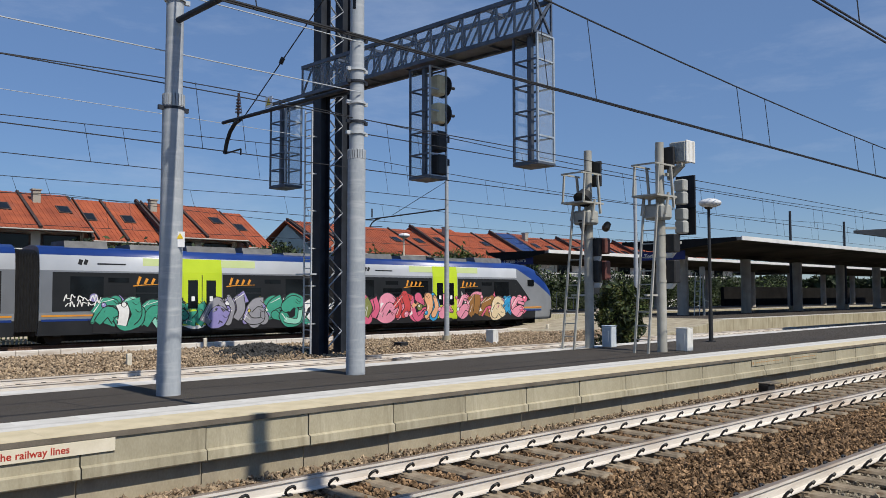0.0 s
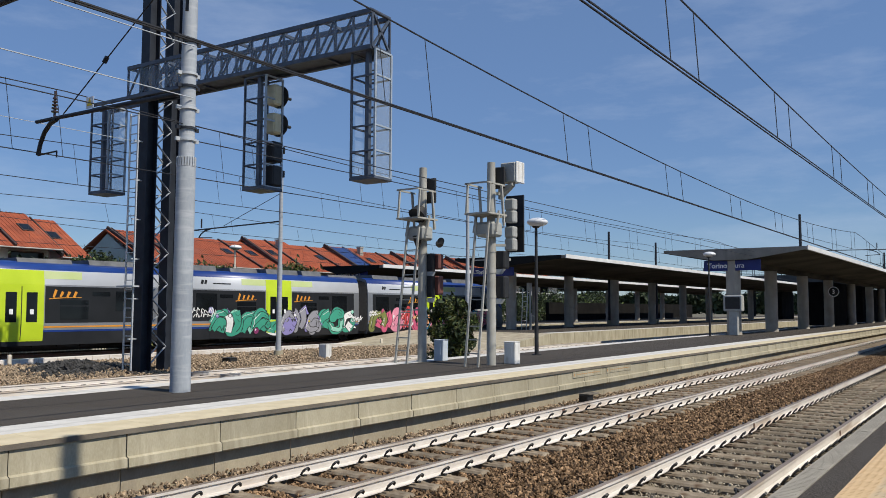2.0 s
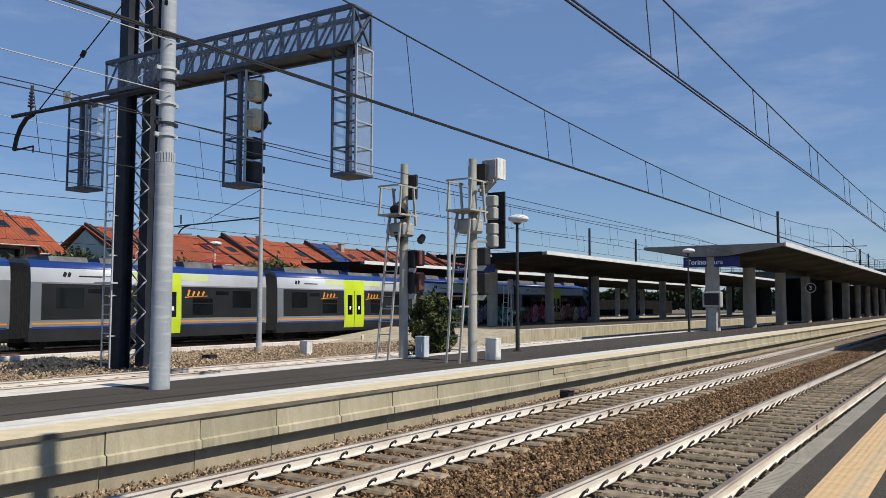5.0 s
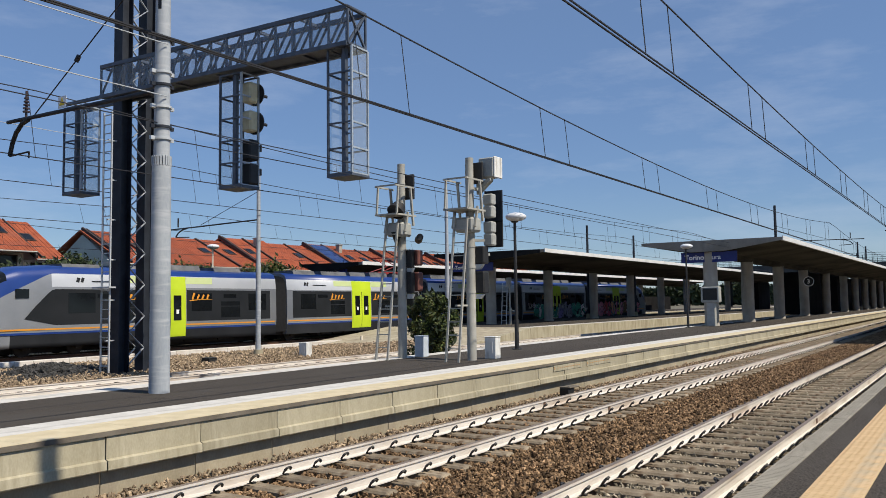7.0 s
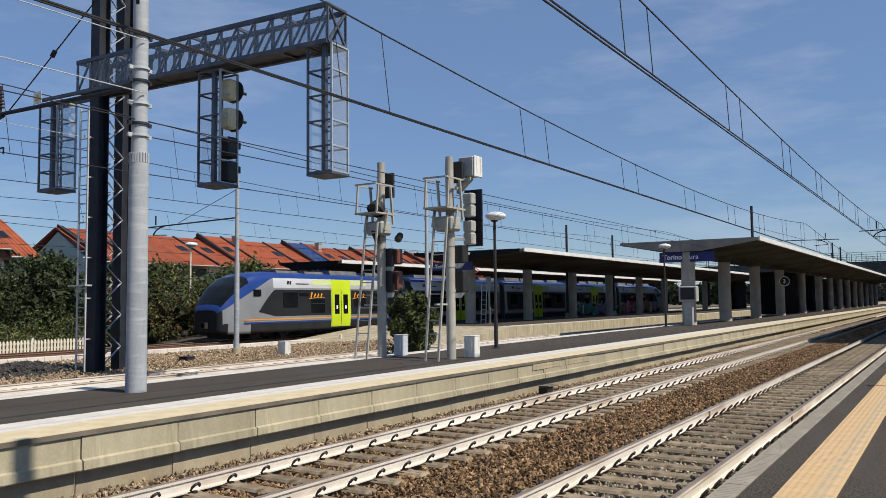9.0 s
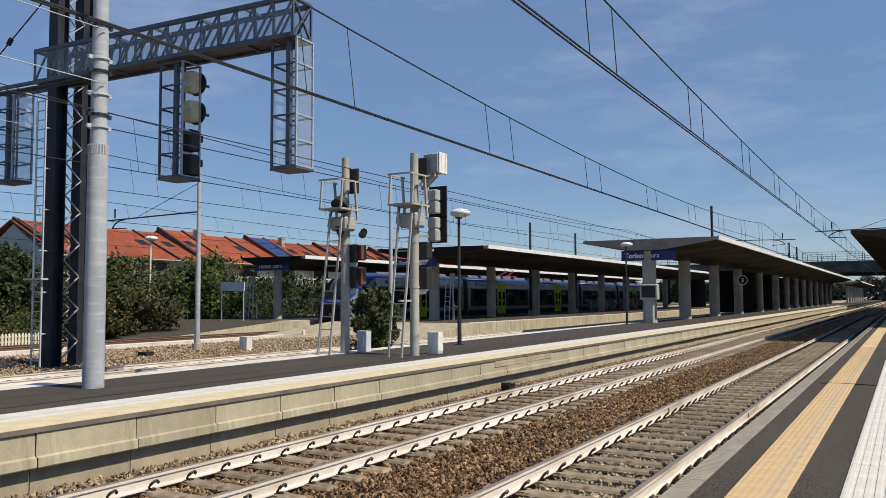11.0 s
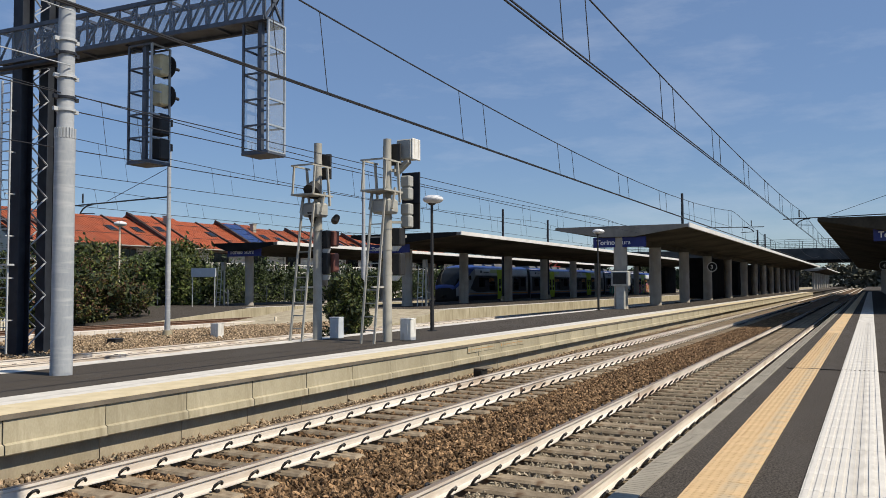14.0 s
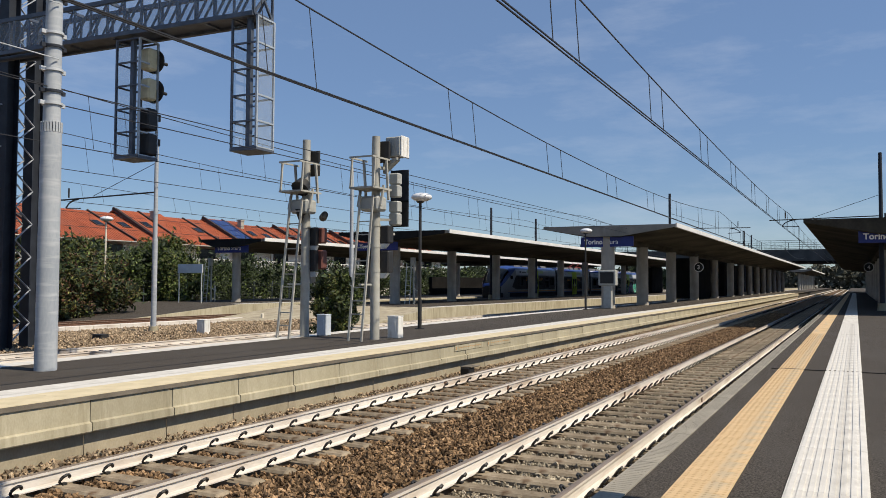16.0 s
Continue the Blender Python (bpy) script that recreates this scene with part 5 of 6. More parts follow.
# overgrown strip behind the back track
spec = [(3, 47, 9, 5, 4.4, 5200, ["leaf_dark", "leaf"], [0.7, 0.3]), (-6, 47, 10, 5, 4.6, 4200, ["leaf_dark", "leaf"], [0.7, 0.3]), (12, 48, 9, 5, 5.3, 6200, ["leaf_dark", "leaf"], [0.9, 0.1]),
        (19.5, 48, 8, 5, 5.0, 6200, ["leaf_dark", "leaf"], [0.88, 0.12]), (27, 42, 6.5, 4, 4.6, 6500, ["leaf_olive", "leaf_brown", "leaf"], [0.4, 0.25, 0.35]), (26.0, 38.8, 6.5, 2.6, 3.3, 4200, ["leaf_olive", "leaf_dark", "leaf_brown"], [0.55, 0.15, 0.30]),
        (33, 47, 6, 4, 4.4, 4200, ["leaf", "leaf_olive"], [0.6, 0.4]), (39, 47, 6, 4, 4.7, 5200, ["leaf", "leaf_dark"], [0.6, 0.4]), (46, 49, 7, 5, 4.3, 4200, ["leaf_dark", "leaf"], [0.6, 0.4]),
        (54, 49, 8, 5, 4.2, 4200, ["leaf_dark", "leaf"], [0.7, 0.3]), (64, 50, 9, 5, 4.0, 4200, ["leaf_dark", "leaf"], [0.7, 0.3]), (76, 50, 10, 5, 4.0, 4200, ["leaf_dark", "leaf"], [0.7, 0.3]), (90, 50, 12, 5, 4.2, 4200, ["leaf_dark", "leaf"], [0.7, 0.3]),
        (31.5, 46, 5, 4, 5.4, 5200, ["leaf", "leaf_olive", "leaf_dark"], [0.4, 0.4, 0.2]), (40.6, 46.2, 5, 4, 5.7, 6000, ["leaf", "leaf_olive"], [0.75, 0.25]), (24.6, 48.5, 3.6, 4, 5.9, 5200, ["leaf_dark", "leaf"], [0.8, 0.2])]
for i, (x, y, w, d, h, n, mats, wt) in enumerate(spec):
    shrub("shrub", x, y, -0.3, w, d, h * 1.08, int(n * 3.0), 0.10, mats, 30 + i, "overgrown green shrub behind the back track" if "leaf_brown" not in mats else "tall shrub with reddish dry foliage", "shrub", wt, "line-side shrubs", 10)
# dense dark hedge in front of the gardens
rngh = np.random.default_rng(70)
n = 42000
p = np.stack([rngh.uniform(-34, 125, n), rngh.normal(52.5, 0.9, n), np.zeros(n)], 1)
top = 4.0 + 0.7 * np.sin(p[:, 0] * 0.45) + 0.5 * np.sin(p[:, 0] * 1.3 + 1) + 0.4 * np.sin(p[:, 0] * 2.9)
p[:, 2] = -0.2 + top * rngh.random(n) ** 0.75
tagged(new("hedge", leaf_mesh("hedge", ["leaf_dark", "leaf"], p, 0.19, 12, [0.8, 0.2])), "dense dark hedge in front of the gardens", "hedge", "", "stuff")
# low olive scrub in front of the hedge
rngp = np.random.default_rng(77)
n = 34000
p = np.stack([rngp.uniform(-14, 27, n), rngp.uniform(38.0, 44.5, n), np.zeros(n)], 1)
p[:, 2] = -0.25 + rngp.random(n) ** 0.7 * (0.8 + 0.36 * (p[:, 1] - 38.0)) * (0.75 + 0.35 * np.sin(p[:, 0] * 0.9) * np.sin(p[:, 0] * 0.37 + 1))
scrub = tagged(new("scrub", leaf_mesh("scrub", ["leaf_olive", "leaf_dark", "leaf"], p, 0.10, 8, [0.42, 0.46, 0.12])), "low olive scrub in front of the hedge", "scrub", "", "stuff")
n = 2600
p = np.stack([rngp.uniform(34, 60, n), rngp.uniform(45.5, 47, n), rngp.random(n) * 2.2], 1)
tagged(new("scrub", leaf_mesh("scrub", ["leaf_dark", "leaf"], p, 0.14, 9, [0.6, 0.4])), "green weeds along the platform fence", "scrub", "", "stuff")

# cream palisade fence
fence = thing("palisade_fence", 0, 36.9, -0.25, "low cream palisade fence beside the back track", "fence")
bm = bmesh.new()
prism(bm, [(-0.055, 0), (0.055, 0), (0.055, 0.58), (0.0, 0.66), (-0.055, 0.58)], -0.02, 0.02, axis="y")
slat = part("slat", bm, "fence_w", fence, at=pose(-9.0, 0, 0))
for k in range(1, 160):
    again(slat, fence, pose(-9.0 + 0.185 * k, 0, random.uniform(-0.02, 0.02), 0, random.uniform(-1, 1), 0))
bm = bmesh.new()
for z in (0.2, 0.48):
    box(bm, 5.75, 0.05, z, 29.6, 0.04, 0.07)
part("rail", bm, "fence_w", fence)
for k in range(10):
    bm = bmesh.new()
    box(bm, -9 + 3.2 * k, 0.09, 0.38, 0.12, 0.12, 0.76)
    part("post", bm, "fence_w", fence)

# wire fence and shelter posts on the last platform
wf = thing("wire_fence", 30, 45.4, 0.0, "dark wire mesh fence with thin posts behind the platform", "fence")
for k in range(12):
    bm = bmesh.new()
    rod(bm, (k * 2.6, 0, 0), (k * 2.6, 0, 2.2), 0.035, n=6)
    part("post", bm, "gantry", wf)
bm = bmesh.new()
for i in range(11):
    rod(bm, (0, 0, 0.2 + 0.2 * i), (28.6, 0, 0.2 + 0.2 * i), 0.006, n=4)
part("wire", bm, "wire", wf)["kind"] = "stuff"
sb = thing("blank_sign", 36.5, 39.3, 0.0, "pale grey blank board on two thin posts", "sign board")
bm = bmesh.new()
box(bm, 0, 0, 3.1, 0.08, 2.4, 0.65)
part("board", bm, "box_blue", sb)
for s in (-1.1, 1.1):
    bm = bmesh.new()
    rod(bm, (0, s, 0), (0, s, 3.4), 0.04, n=6)
    part("post", bm, "galv_lt", sb)
for x, y in ((40.2, 41.4), (43.5, 25.0)):
    lb = thing("signal_ladder", x, y, ZT, "small ladder-backed signal post on the back platform", "signal post", "small signal posts")
    bm = bmesh.new()
    for s in (-0.2, 0.2):
        bar(bm, (0, s, 0), (0.25, s, 3.0), 0.05)
    for i in range(8):
        bar(bm, (0.03 * i, -0.2, 0.3 + 0.35 * i), (0.03 * i, 0.2, 0.3 + 0.35 * i), 0.03)
    part("ladder", bm, "galv_lt", lb)
    bm = bmesh.new()
    rod(bm, (0.4, -0.3, 0), (0.4, -0.3, 3.2), 0.07, n=8)
    box(bm, 0.3, -0.3, 3.1, 0.25, 0.3, 0.6)
    part("post", bm, "mast_paint", lb)
    bm = bmesh.new()
    for s in (-0.9, -0.5):
        bar(bm, (0.2, s, 0), (0.2, s, 1.2), 0.05)
    bar(bm, (0.2, -1.0, 0.9), (0.2, -0.4, 1.1), 0.05)
    part("rail", bm, "fence_w", lb)

# ---- the train ----
train = thing("regional_train", 0, T4, 0, "silver and blue five-car regional train with lime doors and graffiti, running", "train")
SIDE = [(-1.40, 0.42), (-1.44, 1.05), (-1.46, 1.35), (-1.44, 2.2), (-1.42, 3.1), (-1.40, 3.28), (-1.34, 3.74), (-1.20, 3.98), (-0.80, 4.12), (0, 4.17)]
RING = SIDE + [(-y, z) for y, z in reversed(SIDE[:-1])]


def y_at(z):
    for (y0, z0), (y1, z1) in zip(SIDE, SIDE[1:]):
        if z0 <= z <= z1:
            return y0 + (y1 - y0) * (z - z0) / (z1 - z0)
    return SIDE[0][0]


def body_mat(z):
    return 2 if z > 3.75 else (1 if z > 3.12 else (0 if z > 1.06 else 3))


def skin(bm, x0, x1, z0, z1, off, side=-1, mi=0):
    """A thin panel that follows the car side."""
    zs = sorted({z0, z1, *[z for _, z in SIDE if z0 < z < z1]})
    outer = [(side * -(y_at(z) - off), z) for z in zs]
    inner = [(side * -(y_at(z) + 0.01), z) for z in reversed(zs)]
    prism(bm, outer + inner, x0, x1, mi)


def lerp_table(tab, s):
    for a, b in zip(tab, tab[1:]):
        if s <= b[0]:
            f = (s - a[0]) / (b[0] - a[0])
            return [u + (v - u) * f for u, v in zip(a[1:], b[1:])]
    return list(tab[-1][1:])


NOSE = [(0.0, 0.44, 0.62, 0.62), (0.10, 0.51, 0.52, 0.76), (0.40, 0.62, 0.45, 0.88), (1.0, 0.785, 0.42, 0.94), (1.7, 0.905, 0.42, 0.975), (2.6, 0.97, 0.42, 0.99), (4.2, 1.0, 0.42, 1.0)]


def car_shell(x0, x1, nose=0):
    """nose: +1 a streamlined end at x1, -1 at x0."""
    bm = bmesh.new()
    if nose:
        # counts of points below the valance line, on the side, on the blue pillar and over the windscreen
        na, nb, nc, nd = 3, 9, 4, 8
        tip = x1 if nose > 0 else x0
        dist = [4.2 * (k / 30) ** 1.3 for k in range(31)] + [abs(x1 - x0)]
        rings = []
        for d in dist:
            h, zb, wd = lerp_table(NOSE, d)
            zt = 4.17 * h
            span = lambda z: 0.42 + (z - zb) / (zt - zb) * 3.75
            low_ = min(max(span(1.04), 0.7), 1.5)
            line_ = min(max(span(1.66 + 2.09 * min(1.0, d / 4.0) ** 0.9), low_ + 0.3), 3.74 if d >= 4.0 else 4.02)
            pil = line_ + 0.55 * (4.17 - line_)
            zs = [0.42 + (low_ - 0.42) * k / na for k in range(na)] + [low_ + (line_ - low_) * k / nb for k in range(nb)] + [line_ + (pil - line_) * k / nc for k in range(nc)] + [pil + (4.17 - pil) * (1 - (1 - k / nd) ** 2) for k in range(nd)]
            half = [(y_at(z), z) for z in zs]
            ring = half + [(0.0, 4.17)] + [(-y, z) for y, z in reversed(half)]
            rings.append([bm.verts.new((tip - nose * d, y * wd, zb + (z - 0.42) / 3.75 * (zt - zb))) for y, z in ring])
        n = len(rings[0])
        for d0, d1, ra, rb in zip(dist, dist[1:], rings, rings[1:]):
            d = 0.5 * (d0 + d1)
            for i in range(n):
                f = bm.faces.new((ra[i], ra[(i + 1) % n], rb[(i + 1) % n], rb[i]))
                k = min(i, n - 2 - i)
                if i == n - 1 or k < na:
                    mi = 6 if d < 0.5 else (0 if d < 2.2 and i < n - 1 else 3)
                elif k < na + nb:
                    mi = 6 if d < 0.24 else (body_mat(f.calc_center_median().z) if d > 4.1 else 0)
                elif k < na + nb + nc:
                    mi = 2
                else:
                    mi = 4 if 0.12 < d < 2.0 else 2
                f.material_index, f.smooth = mi, i < n - 1
    else:
        rings = [[bm.verts.new((x, y, z)) for y, z in RING] for x in (x1, x0)]
        n = len(RING)
        for i in range(n):
            f = bm.faces.new((rings[0][i], rings[0][(i + 1) % n], rings[1][(i + 1) % n], rings[1][i]))
            f.material_index, f.smooth = body_mat(f.calc_center_median().z), 2 <= i < n - 3
    for k, r in enumerate((rings[0], rings[-1])):
        bm.faces.new(r).material_index = 6 if nose and k == 0 else 0
    bmesh.ops.recalc_face_normals(bm, faces=bm.faces)
    return bm


BODY = ["t_grey", "t_white", "t_blue", "t_skirt", "glass", "t_blue", "t_dark"]


def curve_pts(pts, per=5):
    """Points of a smooth curve through pts."""
    q = [pts[0], *pts, pts[-1]]
    out = []
    for a, b, c, d in zip(q, q[1:], q[2:], q[3:]):
        for k in range(per):
            t = k / per
            out.append(tuple(0.5 * (2 * b[i] + (c[i] - a[i]) * t + (2 * a[i] - 5 * b[i] + 4 * c[i] - d[i]) * t * t + (3 * b[i] - a[i] - 3 * c[i] + d[i]) * t ** 3) for i in (0, 1)))
    return out + [tuple(pts[-1])]


def on_side(bm, x, z, off):
    z = min(max(z, 0.46), 3.6)
    return bm.verts.new((x, y_at(z) - off, z))


def disc(bm, x, z, r, off, mi, n=14, squash=1.0):
    f = bm.faces.new([on_side(bm, x + r * math.cos(2 * math.pi * i / n), z + squash * r * math.sin(2 * math.pi * i / n), off) for i in range(n)])
    f.material_index = mi


def ribbon(bm, pts, w, off, mi, w1=None, caps=True):
    """A painted stroke with round ends along the car side."""
    c = curve_pts(pts)
    w1 = w if w1 is None else w1
    n = len(c)
    prev = None
    for i, (x, z) in enumerate(c):
        a, b = c[max(0, i - 1)], c[min(n - 1, i + 1)]
        dx, dz = b[0] - a[0], b[1] - a[1]
        ln = math.hypot(dx, dz) or 1.0
        hw = 0.5 * (w + (w1 - w) * i / (n - 1))
        pair = (on_side(bm, x - dz / ln * hw, z + dx / ln * hw, off), on_side(bm, x + dz / ln * hw, z - dx / ln * hw, off))
        if prev:
            bm.faces.new((prev[0], prev[1], pair[1], pair[0])).material_index = mi
        prev = pair
    if caps:
        disc(bm, *c[0], w / 2, off + 0.0004, mi, 12)
        disc(bm, *c[-1], w1 / 2, off + 0.0004, mi, 12)


CURLS = [[[(0.0, 0.1), (0.2, 0.75), (0.6, 0.95), (0.9, 0.6)], [(0.35, 0.1), (0.55, 0.5), (0.95, 0.15)]],
         [[(0.1, 0.9), (0.1, 0.3), (0.5, 0.02), (0.92, 0.35)], [(0.5, 0.92), (0.85, 0.75)]],
         [[(0.05, 0.5), (0.45, 0.95), (0.95, 0.85)], [(0.1, 0.05), (0.6, 0.45), (1.0, 0.3)]],
         [[(0.15, 0.05), (0.3, 0.5), (0.15, 0.95)], [(0.55, 0.05), (0.75, 0.5), (0.6, 0.98)]],
         [[(0.95, 0.95), (0.4, 0.7), (0.05, 0.1)], [(0.5, 0.3), (0.95, 0.05)]],
         [[(0.05, 0.2), (0.35, 0.02), (0.8, 0.1), (0.95, 0.5)], [(0.2, 0.6), (0.5, 0.95), (0.85, 0.85)]]]


def graffiti(car, xa, xb, cols, seed, zlo=0.52, zhi=2.08, n=9):
    """A sprayed piece: black ground, fat outlined curls with shine, bubbles and drips, one part a curl."""
    rg = random.Random(seed)
    bm = bmesh.new()
    top = [(xa + (xb - xa) * k / 40, zhi - 0.18 + 0.16 * math.sin(k * 0.9 + seed) + rg.uniform(-0.08, 0.1)) for k in range(41)]
    for (x0, z0), (x1, z1) in zip(top, top[1:]):
        for la, lb in ((0.47, 1.05), (1.05, 1.35), (1.35, None)):
            f = bm.faces.new((on_side(bm, x0, la, 0.012), on_side(bm, x1, la, 0.012), on_side(bm, x1, lb or z1, 0.012), on_side(bm, x0, lb or z0, 0.012)))
            f.material_index = 0
    part("graffiti_ground", bm, ["g_black"], car, "black sprayed ground")
    w = (xb - xa) / n
    for i in range(n):
        bm = bmesh.new()
        own = cols[i * len(cols) // n]
        names = ["g_black", "g_white", *own]
        o = 0.018 + 0.012 * (i % 2)
        x0, lw = xa + w * i - 0.12 * w, w * 1.22
        zb, zh = zlo + rg.uniform(0.05, 0.16), (zhi - zlo) * rg.uniform(0.82, 1.0)
        lean = rg.uniform(-0.25, 0.3)
        th = min(0.52 * w, 0.50)
        place = lambda u, v: (x0 + lw * (0.08 + 0.84 * u) + lean * (v - 0.5) * 0.5, zb + zh * (0.1 + 0.8 * v))
        for k in range(3):
            u0, v0 = rg.random(), rg.uniform(0.0, 0.8)
            tri = [place(u0, v0), place(u0 + rg.uniform(0.2, 0.5), v0 + rg.uniform(-0.1, 0.3)), place(u0 + rg.uniform(0.0, 0.3), v0 + rg.uniform(0.3, 0.55))]
            f = bm.faces.new([on_side(bm, *q, o - 0.003 + 0.0008 * k) for q in tri])
            f.material_index = (1, 3, 4)[k]
        strokes = [[place(u + rg.uniform(-0.09, 0.09), v + rg.uniform(-0.08, 0.08)) for u, v in st] for st in rg.choice(CURLS) + rg.choice(CURLS)]
        ends = [(th * rg.uniform(0.55, 1.35), th * rg.uniform(0.25, 1.2)) for _ in strokes]
        blunt = [rg.random() < 0.35 for _ in strokes]
        for k, (st, (wa, wb)) in enumerate(zip(strokes, ends)):
            ribbon(bm, st, wa + 0.09, o + 0.0022 * k, 0, wb + 0.09, blunt[k])
            ribbon(bm, st, wa, o + 0.0011 + 0.0022 * k, 2 if rg.random() < 0.72 else rg.choice((3, 4)), wb, blunt[k])
        for k, (st, (wa, wb)) in enumerate(zip(strokes, ends)):
            if k % 2 == 0:
                ribbon(bm, [(x - 0.2 * wa, z + 0.2 * wa) for x, z in st[:2]], 0.04, o + 0.011, 1, 0.015)
            x, z = st[-1]
            ribbon(bm, [(x - 0.35 * th, z + 0.1), (x, z - 0.02), (x + 0.3 * th, z + 0.12)], 0.03, o + 0.0112, 0, 0.015)
        for _ in range(rg.randint(0, 2)):
            x, z, r = x0 + lw * rg.random(), zb + zh * rg.uniform(0.1, 0.95), rg.uniform(0.06, 0.2)
            disc(bm, x, z, r + 0.03, o + 0.0114, 0)
            disc(bm, x, z, r, o + 0.0118, rg.choice((3, 4)))
            disc(bm, x - 0.3 * r, z + 0.35 * r, r * 0.3, o + 0.0122, 1, 8)
        bmesh.ops.recalc_face_normals(bm, faces=bm.faces)
        part("graffiti_shape", bm, names, car, "fat sprayed curl with black outline")


def white_tag(car, x, z, w, h, seed):
    """A quick white scribbled tag."""
    rg = random.Random(seed)
    bm = bmesh.new()
    for k in range(12):
        u, v = x + w * (k % 6) / 6 + rg.uniform(-0.05, 0.05), z + h * (0.1 + 0.42 * (k // 6))
        ribbon(bm, [(u, v), (u + rg.uniform(0.0, 0.1), v + h * rg.uniform(0.2, 0.5)), (u + rg.uniform(0.1, 0.22), v + h * rg.uniform(-0.1, 0.3)), (u + rg.uniform(0.1, 0.3), v + h * rg.uniform(0.0, 0.4))], 0.05, 0.05 + 0.0005 * k, 0, 0.03, caps=False)
    part("graffiti_scribble", bm, ["g_white"], car, "white sprayed scribble")


def build_car(x0, x1, door_x, nose, idx):
    car = part("car", car_shell(x0 + (0 if nose < 0 else 0.45), x1 - (0 if nose > 0 else 0.45), nose), BODY, train, "streamlined end car" if nose else "middle car")
    L0 = x0 + (4.2 if nose < 0 else 0.95)
    L1 = x1 - (4.2 if nose > 0 else 0.95)
    for side in (-1, 1):
        for a, b in ((L0, door_x - 1.05), (door_x + 1.05, L1)):
            bm = bmesh.new()
            skin(bm, a, b, 1.40, 3.03, 0.006, side)
            part("window_band", bm, "t_dark", car, "dark grey window band")
            n = max(2, int((b - a) / 1.9))
            for i in range(n):
                c = a + (b - a) * (i + 0.5) / n
                first = (i == 0 and a == L0) or (i == n - 1 and b == L1)
                bm = bmesh.new()
                lowered = abs(c - (a + b) / 2) < (b - a) * 0.3 and not first
                skin(bm, c - 0.68, c + 0.68, 1.55 if lowered else 1.92, 2.42 if lowered else 2.86, 0.014, side)
                wnd = part("window", bm, "glass", car)
                if lowered:
                    bm = bmesh.new()
                    skin(bm, c - 0.68, c + 0.68, 2.14, 2.18, 0.018, side)
                    part("window_bar", bm, "t_skirt", wnd)
            bm = bmesh.new()
            skin(bm, (a + b) / 2 - 0.5, (a + b) / 2 + 0.4, 2.62, 2.82, 0.014, side)
            part("vent_window", bm, "glass", car)
            if side < 0:
                bm = bmesh.new()
                ce = a + 0.35 if a > door_x else b - 2.0
                for k in range(4):
                    ribbon(bm, [(ce + 0.32 * k + 0.02, 2.56 - 0.03 * (k == 0)), (ce + 0.32 * k + 0.14, 2.80 + 0.08 * (k == 0))], 0.10, 0.016, 0, 0.13, caps=False)
                ribbon(bm, [(ce - 0.15, 2.47), (ce + 0.4, 2.52), (ce + 1.35, 2.55)], 0.05, 0.0165, 0, 0.02)
                part("emblem", bm, "t_orange", car, "orange swash emblem")
        # doors
        bm = bmesh.new()
        skin(bm, door_x - 1.0, door_x + 1.0, 0.62, 3.72, 0.010, side)
        dp = part("door_surround", bm, "t_lime", car, "lime green door surround")
        for s in (-1, 1):
            bm = bmesh.new()
            skin(bm, door_x + s * 0.47 - 0.445, door_x + s * 0.47 + 0.445, 0.68, 3.0, 0.022, side)
            part("door_leaf", bm, "t_lime", car, "lime green sliding door leaf")
            bm = bmesh.new()
            skin(bm, door_x + s * 0.45 - 0.24, door_x + s * 0.45 + 0.24, 1.45, 2.75, 0.030, side)
            part("door_window", bm, "glass", car)
            bm = bmesh.new()
            box(bm, door_x + s * 0.45, side * -(y_at(1.9) - 0.036), 1.9, 0.16, 0.006, 0.22)
            part("sticker", bm, "sign_white", car, "small white sticker")
        bm = bmesh.new()
        skin(bm, door_x - 0.015, door_x + 0.015, 0.68, 3.0, 0.024, side)
        part("door_gap", bm, "black", car)
        for s in (-1, 1):
            bm = bmesh.new()
            skin(bm, door_x + s * 1.9 - 0.88, door_x + s * 1.9 + 0.88, 3.36, 3.70, 0.008, side)
            part("fade_panel", bm, "t_fade", car, "pale lime panel beside the door")
        # stripes
        for a, b in ((L0 - (2.6 if nose < 0 else 0.4), door_x - 1.01), (door_x + 1.01, L1 + (2.6 if nose > 0 else 0.4))):
            bm = bmesh.new()
            skin(bm, a, b, 1.19, 1.26, 0.007, side)
            part("stripe", bm, "t_orange", car, "orange stripe")
            bm = bmesh.new()
            skin(bm, a, b, 1.00, 1.09, 0.007, side)
            part("stripe", bm, "t_blue", car, "blue stripe")
        if nose:
            bm = bmesh.new()
            t = x1 if nose > 0 else x0
            skin(bm, min(t - nose * 2.35, t - nose * 2.95), max(t - nose * 2.35, t - nose * 2.95), 2.62, 3.02, 0.03, side)
            part("cab_window", bm, "glass", car, "dark cab side window")
            bm = bmesh.new()
            edge = [(2.75, 1.70), (2.9, 1.86), (3.2, 2.2), (3.55, 2.55), (3.8, 2.8), (4.0, 2.97), (4.2, 3.03)]
            vs = [bm.verts.new((t - nose * s_, side * -(y_at(z) - 0.008), z)) for s_, z in edge]
            mid = [bm.verts.new((t - nose * 4.2, side * -(y_at(z) - 0.008), z)) for _, z in edge[1:-1]]
            low_ = bm.verts.new((t - nose * 4.2, side * -(y_at(1.40) - 0.008), 1.40))
            bm.faces.new((vs[0], vs[1], mid[0], low_))
            for j in range(1, 5):
                bm.faces.new((vs[j], vs[j + 1], mid[j], mid[j - 1]))
            bm.faces.new((vs[5], vs[6], mid[4]))
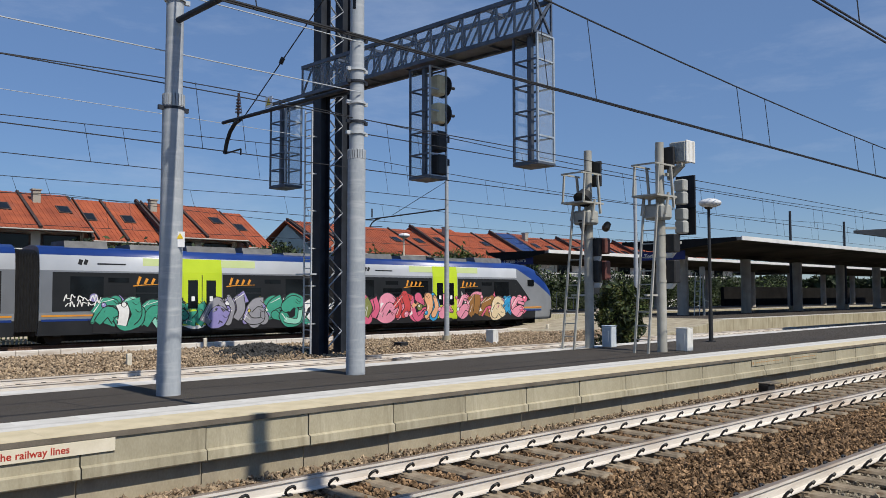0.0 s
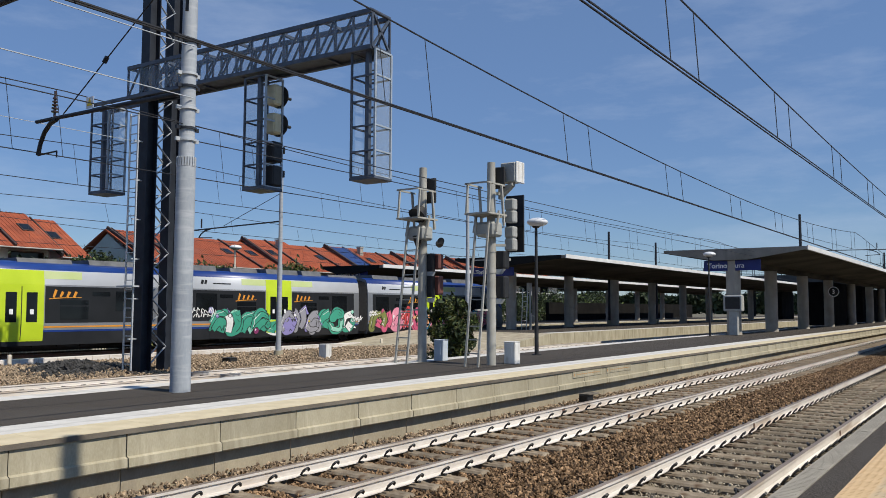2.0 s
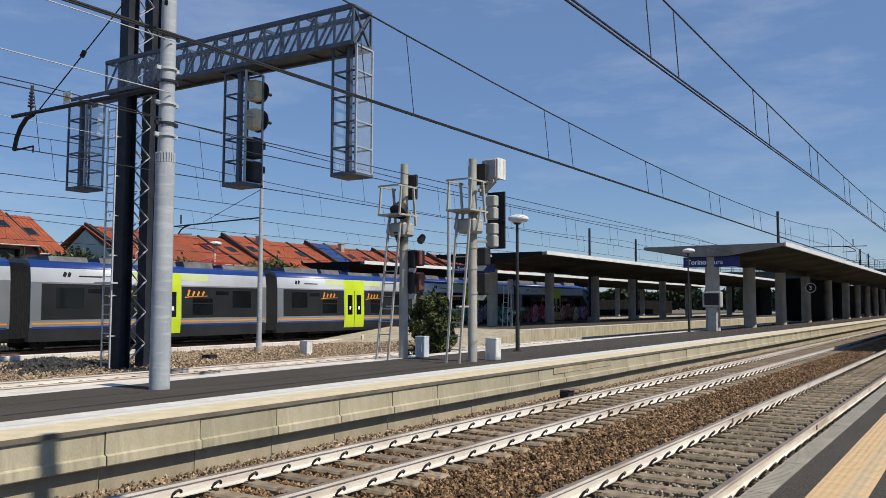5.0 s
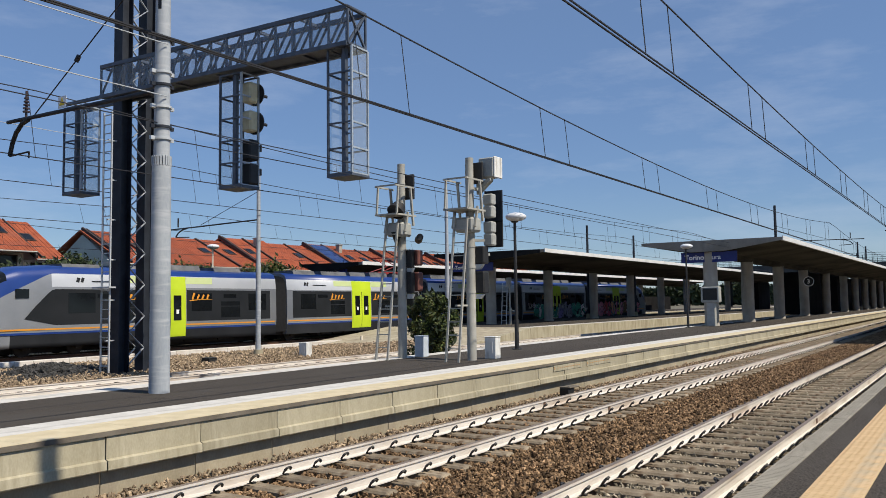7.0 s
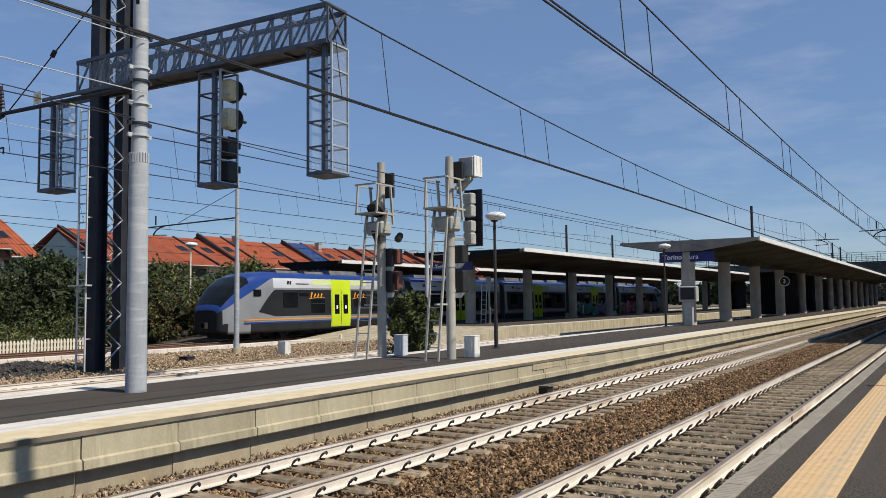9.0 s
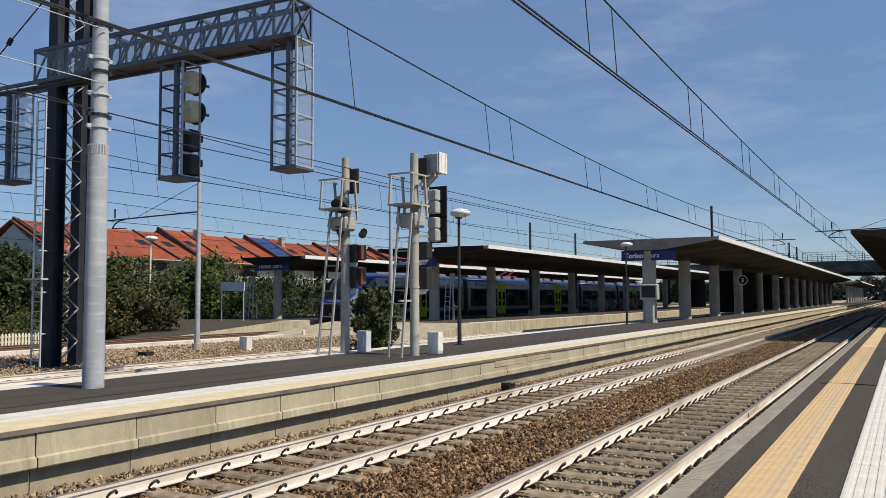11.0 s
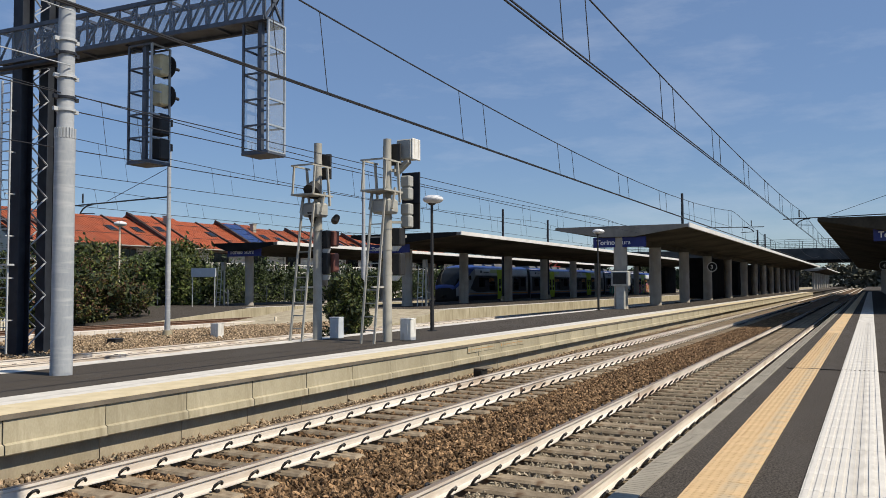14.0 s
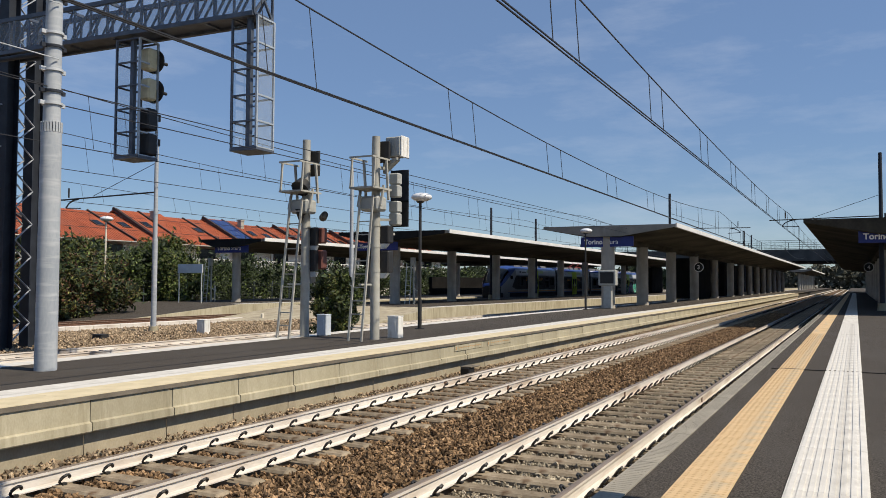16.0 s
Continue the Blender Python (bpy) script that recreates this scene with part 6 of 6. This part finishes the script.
            bmesh.ops.recalc_face_normals(bm, faces=bm.faces)
            part("band_tip", bm, "t_dark", car, "tapered tip of the dark band")
    # emblem bars
    bm = bmesh.new()
    box(bm, L0 + 1.1, y_at(3.45) - 0.014, 3.46, 0.16, 0.01, 0.22, Matrix.Rotation(0.3, 4, "Y"))
    box(bm, L0 + 1.32, y_at(3.45) - 0.014, 3.46, 0.14, 0.01, 0.22, Matrix.Rotation(0.3, 4, "Y"))
    box(bm, L0 + 2.4, y_at(3.43) - 0.014, 3.40, 1.2, 0.01, 0.06)
    part("operator_mark", bm, "t_skirt", car, "small grey operator mark")
    # roof equipment
    k = 0
    x = L0 + 0.6
    rg = random.Random(idx)
    while x < L1 - 1.5:
        w = rg.uniform(1.6, 3.0)
        bm = bmesh.new()
        h = rg.uniform(0.08, 0.26)
        prism(bm, [(-0.95, 4.02), (-0.8, 4.14 + h), (0.8, 4.14 + h), (0.95, 4.02)], x, x + w)
        part("roof_unit", bm, "t_roofbox", car, "grey roof equipment box")
        x += w + rg.uniform(0.3, 1.2)
    # underframe
    bm = bmesh.new()
    box(bm, (L0 + L1) / 2, 0, 0.55, (L1 - L0) * 0.62, 2.3, 0.55)
    for i in range(7):
        box(bm, L0 + (L1 - L0) * (0.24 + 0.085 * i), -1.2, 0.5, (L1 - L0) * 0.06, 0.1, 0.36)
    box(bm, (x0 + x1) / 2, 0.3, 0.52, (x1 - x0) * 0.9, 1.2, 0.8)
    part("underframe", bm, "t_under", car, "dirty underframe boxes")


def bogie(x):
    bm = bmesh.new()
    box(bm, x, 0, 0.56, 0.6, 2.0, 0.2)
    for s in (-1.0, 1.0):
        box(bm, x, s, 0.52, 3.2, 0.14, 0.22, bevel=0.03)
        box(bm, x, s, 0.70, 0.8, 0.2, 0.3)
        for k in (-1.25, 1.25):
            box(bm, x + k, s * 1.03, 0.45, 0.34, 0.2, 0.3, bevel=0.03)
    b = part("bogie", bm, "t_under", train, "dark bogie frame")
    for k in (-1.25, 1.25):
        for s in (-0.75, 0.75):
            bm = bmesh.new()
            rod(bm, (x + k, s - 0.065, 0.43), (x + k, s + 0.065, 0.43), 0.43, n=20)
            rod(bm, (x + k, s - 0.09, 0.43), (x + k, s + 0.09, 0.43), 0.16, n=12)
            part("wheel", bm, "t_under", b)


GW = [0.0, -18.4, -33.4, -48.4, -63.4, -81.8]
DOORS = [-10.4, -25.9, -40.9, -55.9, -71.4]
for i in range(5):
    build_car(GW[i + 1], GW[i], DOORS[i], 1 if i == 0 else (-1 if i == 4 else 0), i)
for i in range(1, 5):
    bm = bmesh.new()
    rings = []
    for k in range(17):
        r = 0.97 if k % 2 else 0.92
        rings.append([bm.verts.new((GW[i] - 0.46 + 0.0575 * k, y * r, 0.6 + (z - 0.42) * r * 0.93)) for y, z in RING])
    for ra, rb in zip(rings, rings[1:]):
        for j in range(len(RING)):
            bm.faces.new((ra[j], ra[(j + 1) % len(RING)], rb[(j + 1) % len(RING)], rb[j]))
    bmesh.ops.recalc_face_normals(bm, faces=bm.faces)
    part("gangway_bellows", bm, "black", train, "black pleated gangway bellows")
    bogie(GW[i])
for x in (-4.3, -77.5):
    bogie(x)
for t, s in ((0.0, 1), (-81.8, -1)):
    bm = bmesh.new()
    for y in (-0.75, 0.75):
        box(bm, t - s * 0.55, y, 1.42, 0.5, 0.36, 0.16, bevel=0.04)
    part("tail_lights", bm, "t_red", train, "red tail lamps")
    bm = bmesh.new()
    rod(bm, (t - s * 0.4, 0, 0.95), (t + s * 0.25, 0, 0.95), 0.14, n=10)
    box(bm, t + s * 0.1, 0, 0.95, 0.3, 0.4, 0.35)
    part("coupler", bm, "t_under", train)
cars = [o for o in train.children if o.name.split(".")[0] == "car"]
T_, V_, G_ = ("g_teal", "g_mint", "g_white"), ("g_teal", "g_plum", "g_violet"), ("g_grey", "g_violet", "g_yellow")
graffiti(cars[1], -30.8, -19.5, [V_, T_, T_, V_, T_, ("g_grey", "g_white", "g_violet"), G_, G_, T_, ("g_teal", "g_mint", "g_black"), T_], 3, n=11)
graffiti(cars[0], -17.6, -9.8, [("g_olive", "g_plum", "g_rose"), ("g_rose", "g_pink", "g_olive"), ("g_pink", "g_rose", "g_white"), ("g_red", "g_pink", "g_peach"), ("g_rose", "g_peach", "g_olive"), ("g_peach", "g_pink", "g_blue"), ("g_pink", "g_violet", "g_olive")], 5, n=7)
graffiti(cars[0], -9.4, -3.4, [("g_pink", "g_rose", "g_white"), ("g_brown", "g_peach", "g_pink"), ("g_peach", "g_brown", "g_rose"), ("g_cream", "g_peach", "g_pink"), ("g_blue", "g_pink", "g_black"), ("g_pink", "g_rose", "g_blue")], 8, n=6)

white_tag(cars[1], -32.0, 1.55, 1.5, 0.55, 2)
white_tag(cars[1], -19.6, 1.2, 0.9, 0.4, 4)
white_tag(cars[0], -17.9, 1.55, 0.8, 0.4, 6)

# folded pantograph on the fourth car
bm = bmesh.new()
for sy in (-0.55, 0.55):
    rod(bm, (-52.6, sy, 4.45), (-50.7, sy * 0.7, 4.95), 0.035, n=6)
    rod(bm, (-50.7, sy * 0.7, 4.95), (-52.2, sy * 0.6, 5.45), 0.03, n=6)
    rod(bm, (-52.9, sy, 4.15), (-52.9, sy, 4.45), 0.06, n=8)
    rod(bm, (-50.6, sy, 4.15), (-50.6, sy, 4.45), 0.06, n=8)
    bar(bm, (-53.0, sy, 4.45), (-50.3, sy, 4.45), 0.07)
for dx in (-0.2, 0.2):
    rod(bm, (-52.2 + dx, -0.8, 5.5), (-52.2 + dx, 0.8, 5.5), 0.03, n=6)
part("pantograph", bm, "panto_red", cars[3], "dark red half-raised pantograph")


def motions():
    rows = [(0.0, 35.5), (1.5, 47.2), (3.5, 62.8), (4.0, 66.7), (7.0, 90.5), (8.5, 102.2), (11.0, 121.0), (12.0, 128.5), (13.5, 139.6), (15.0, 150.4), (16.0, 157.4)]
    walk(train, [(t, pose(s, T4, 0)) for t, s in rows])


motions()
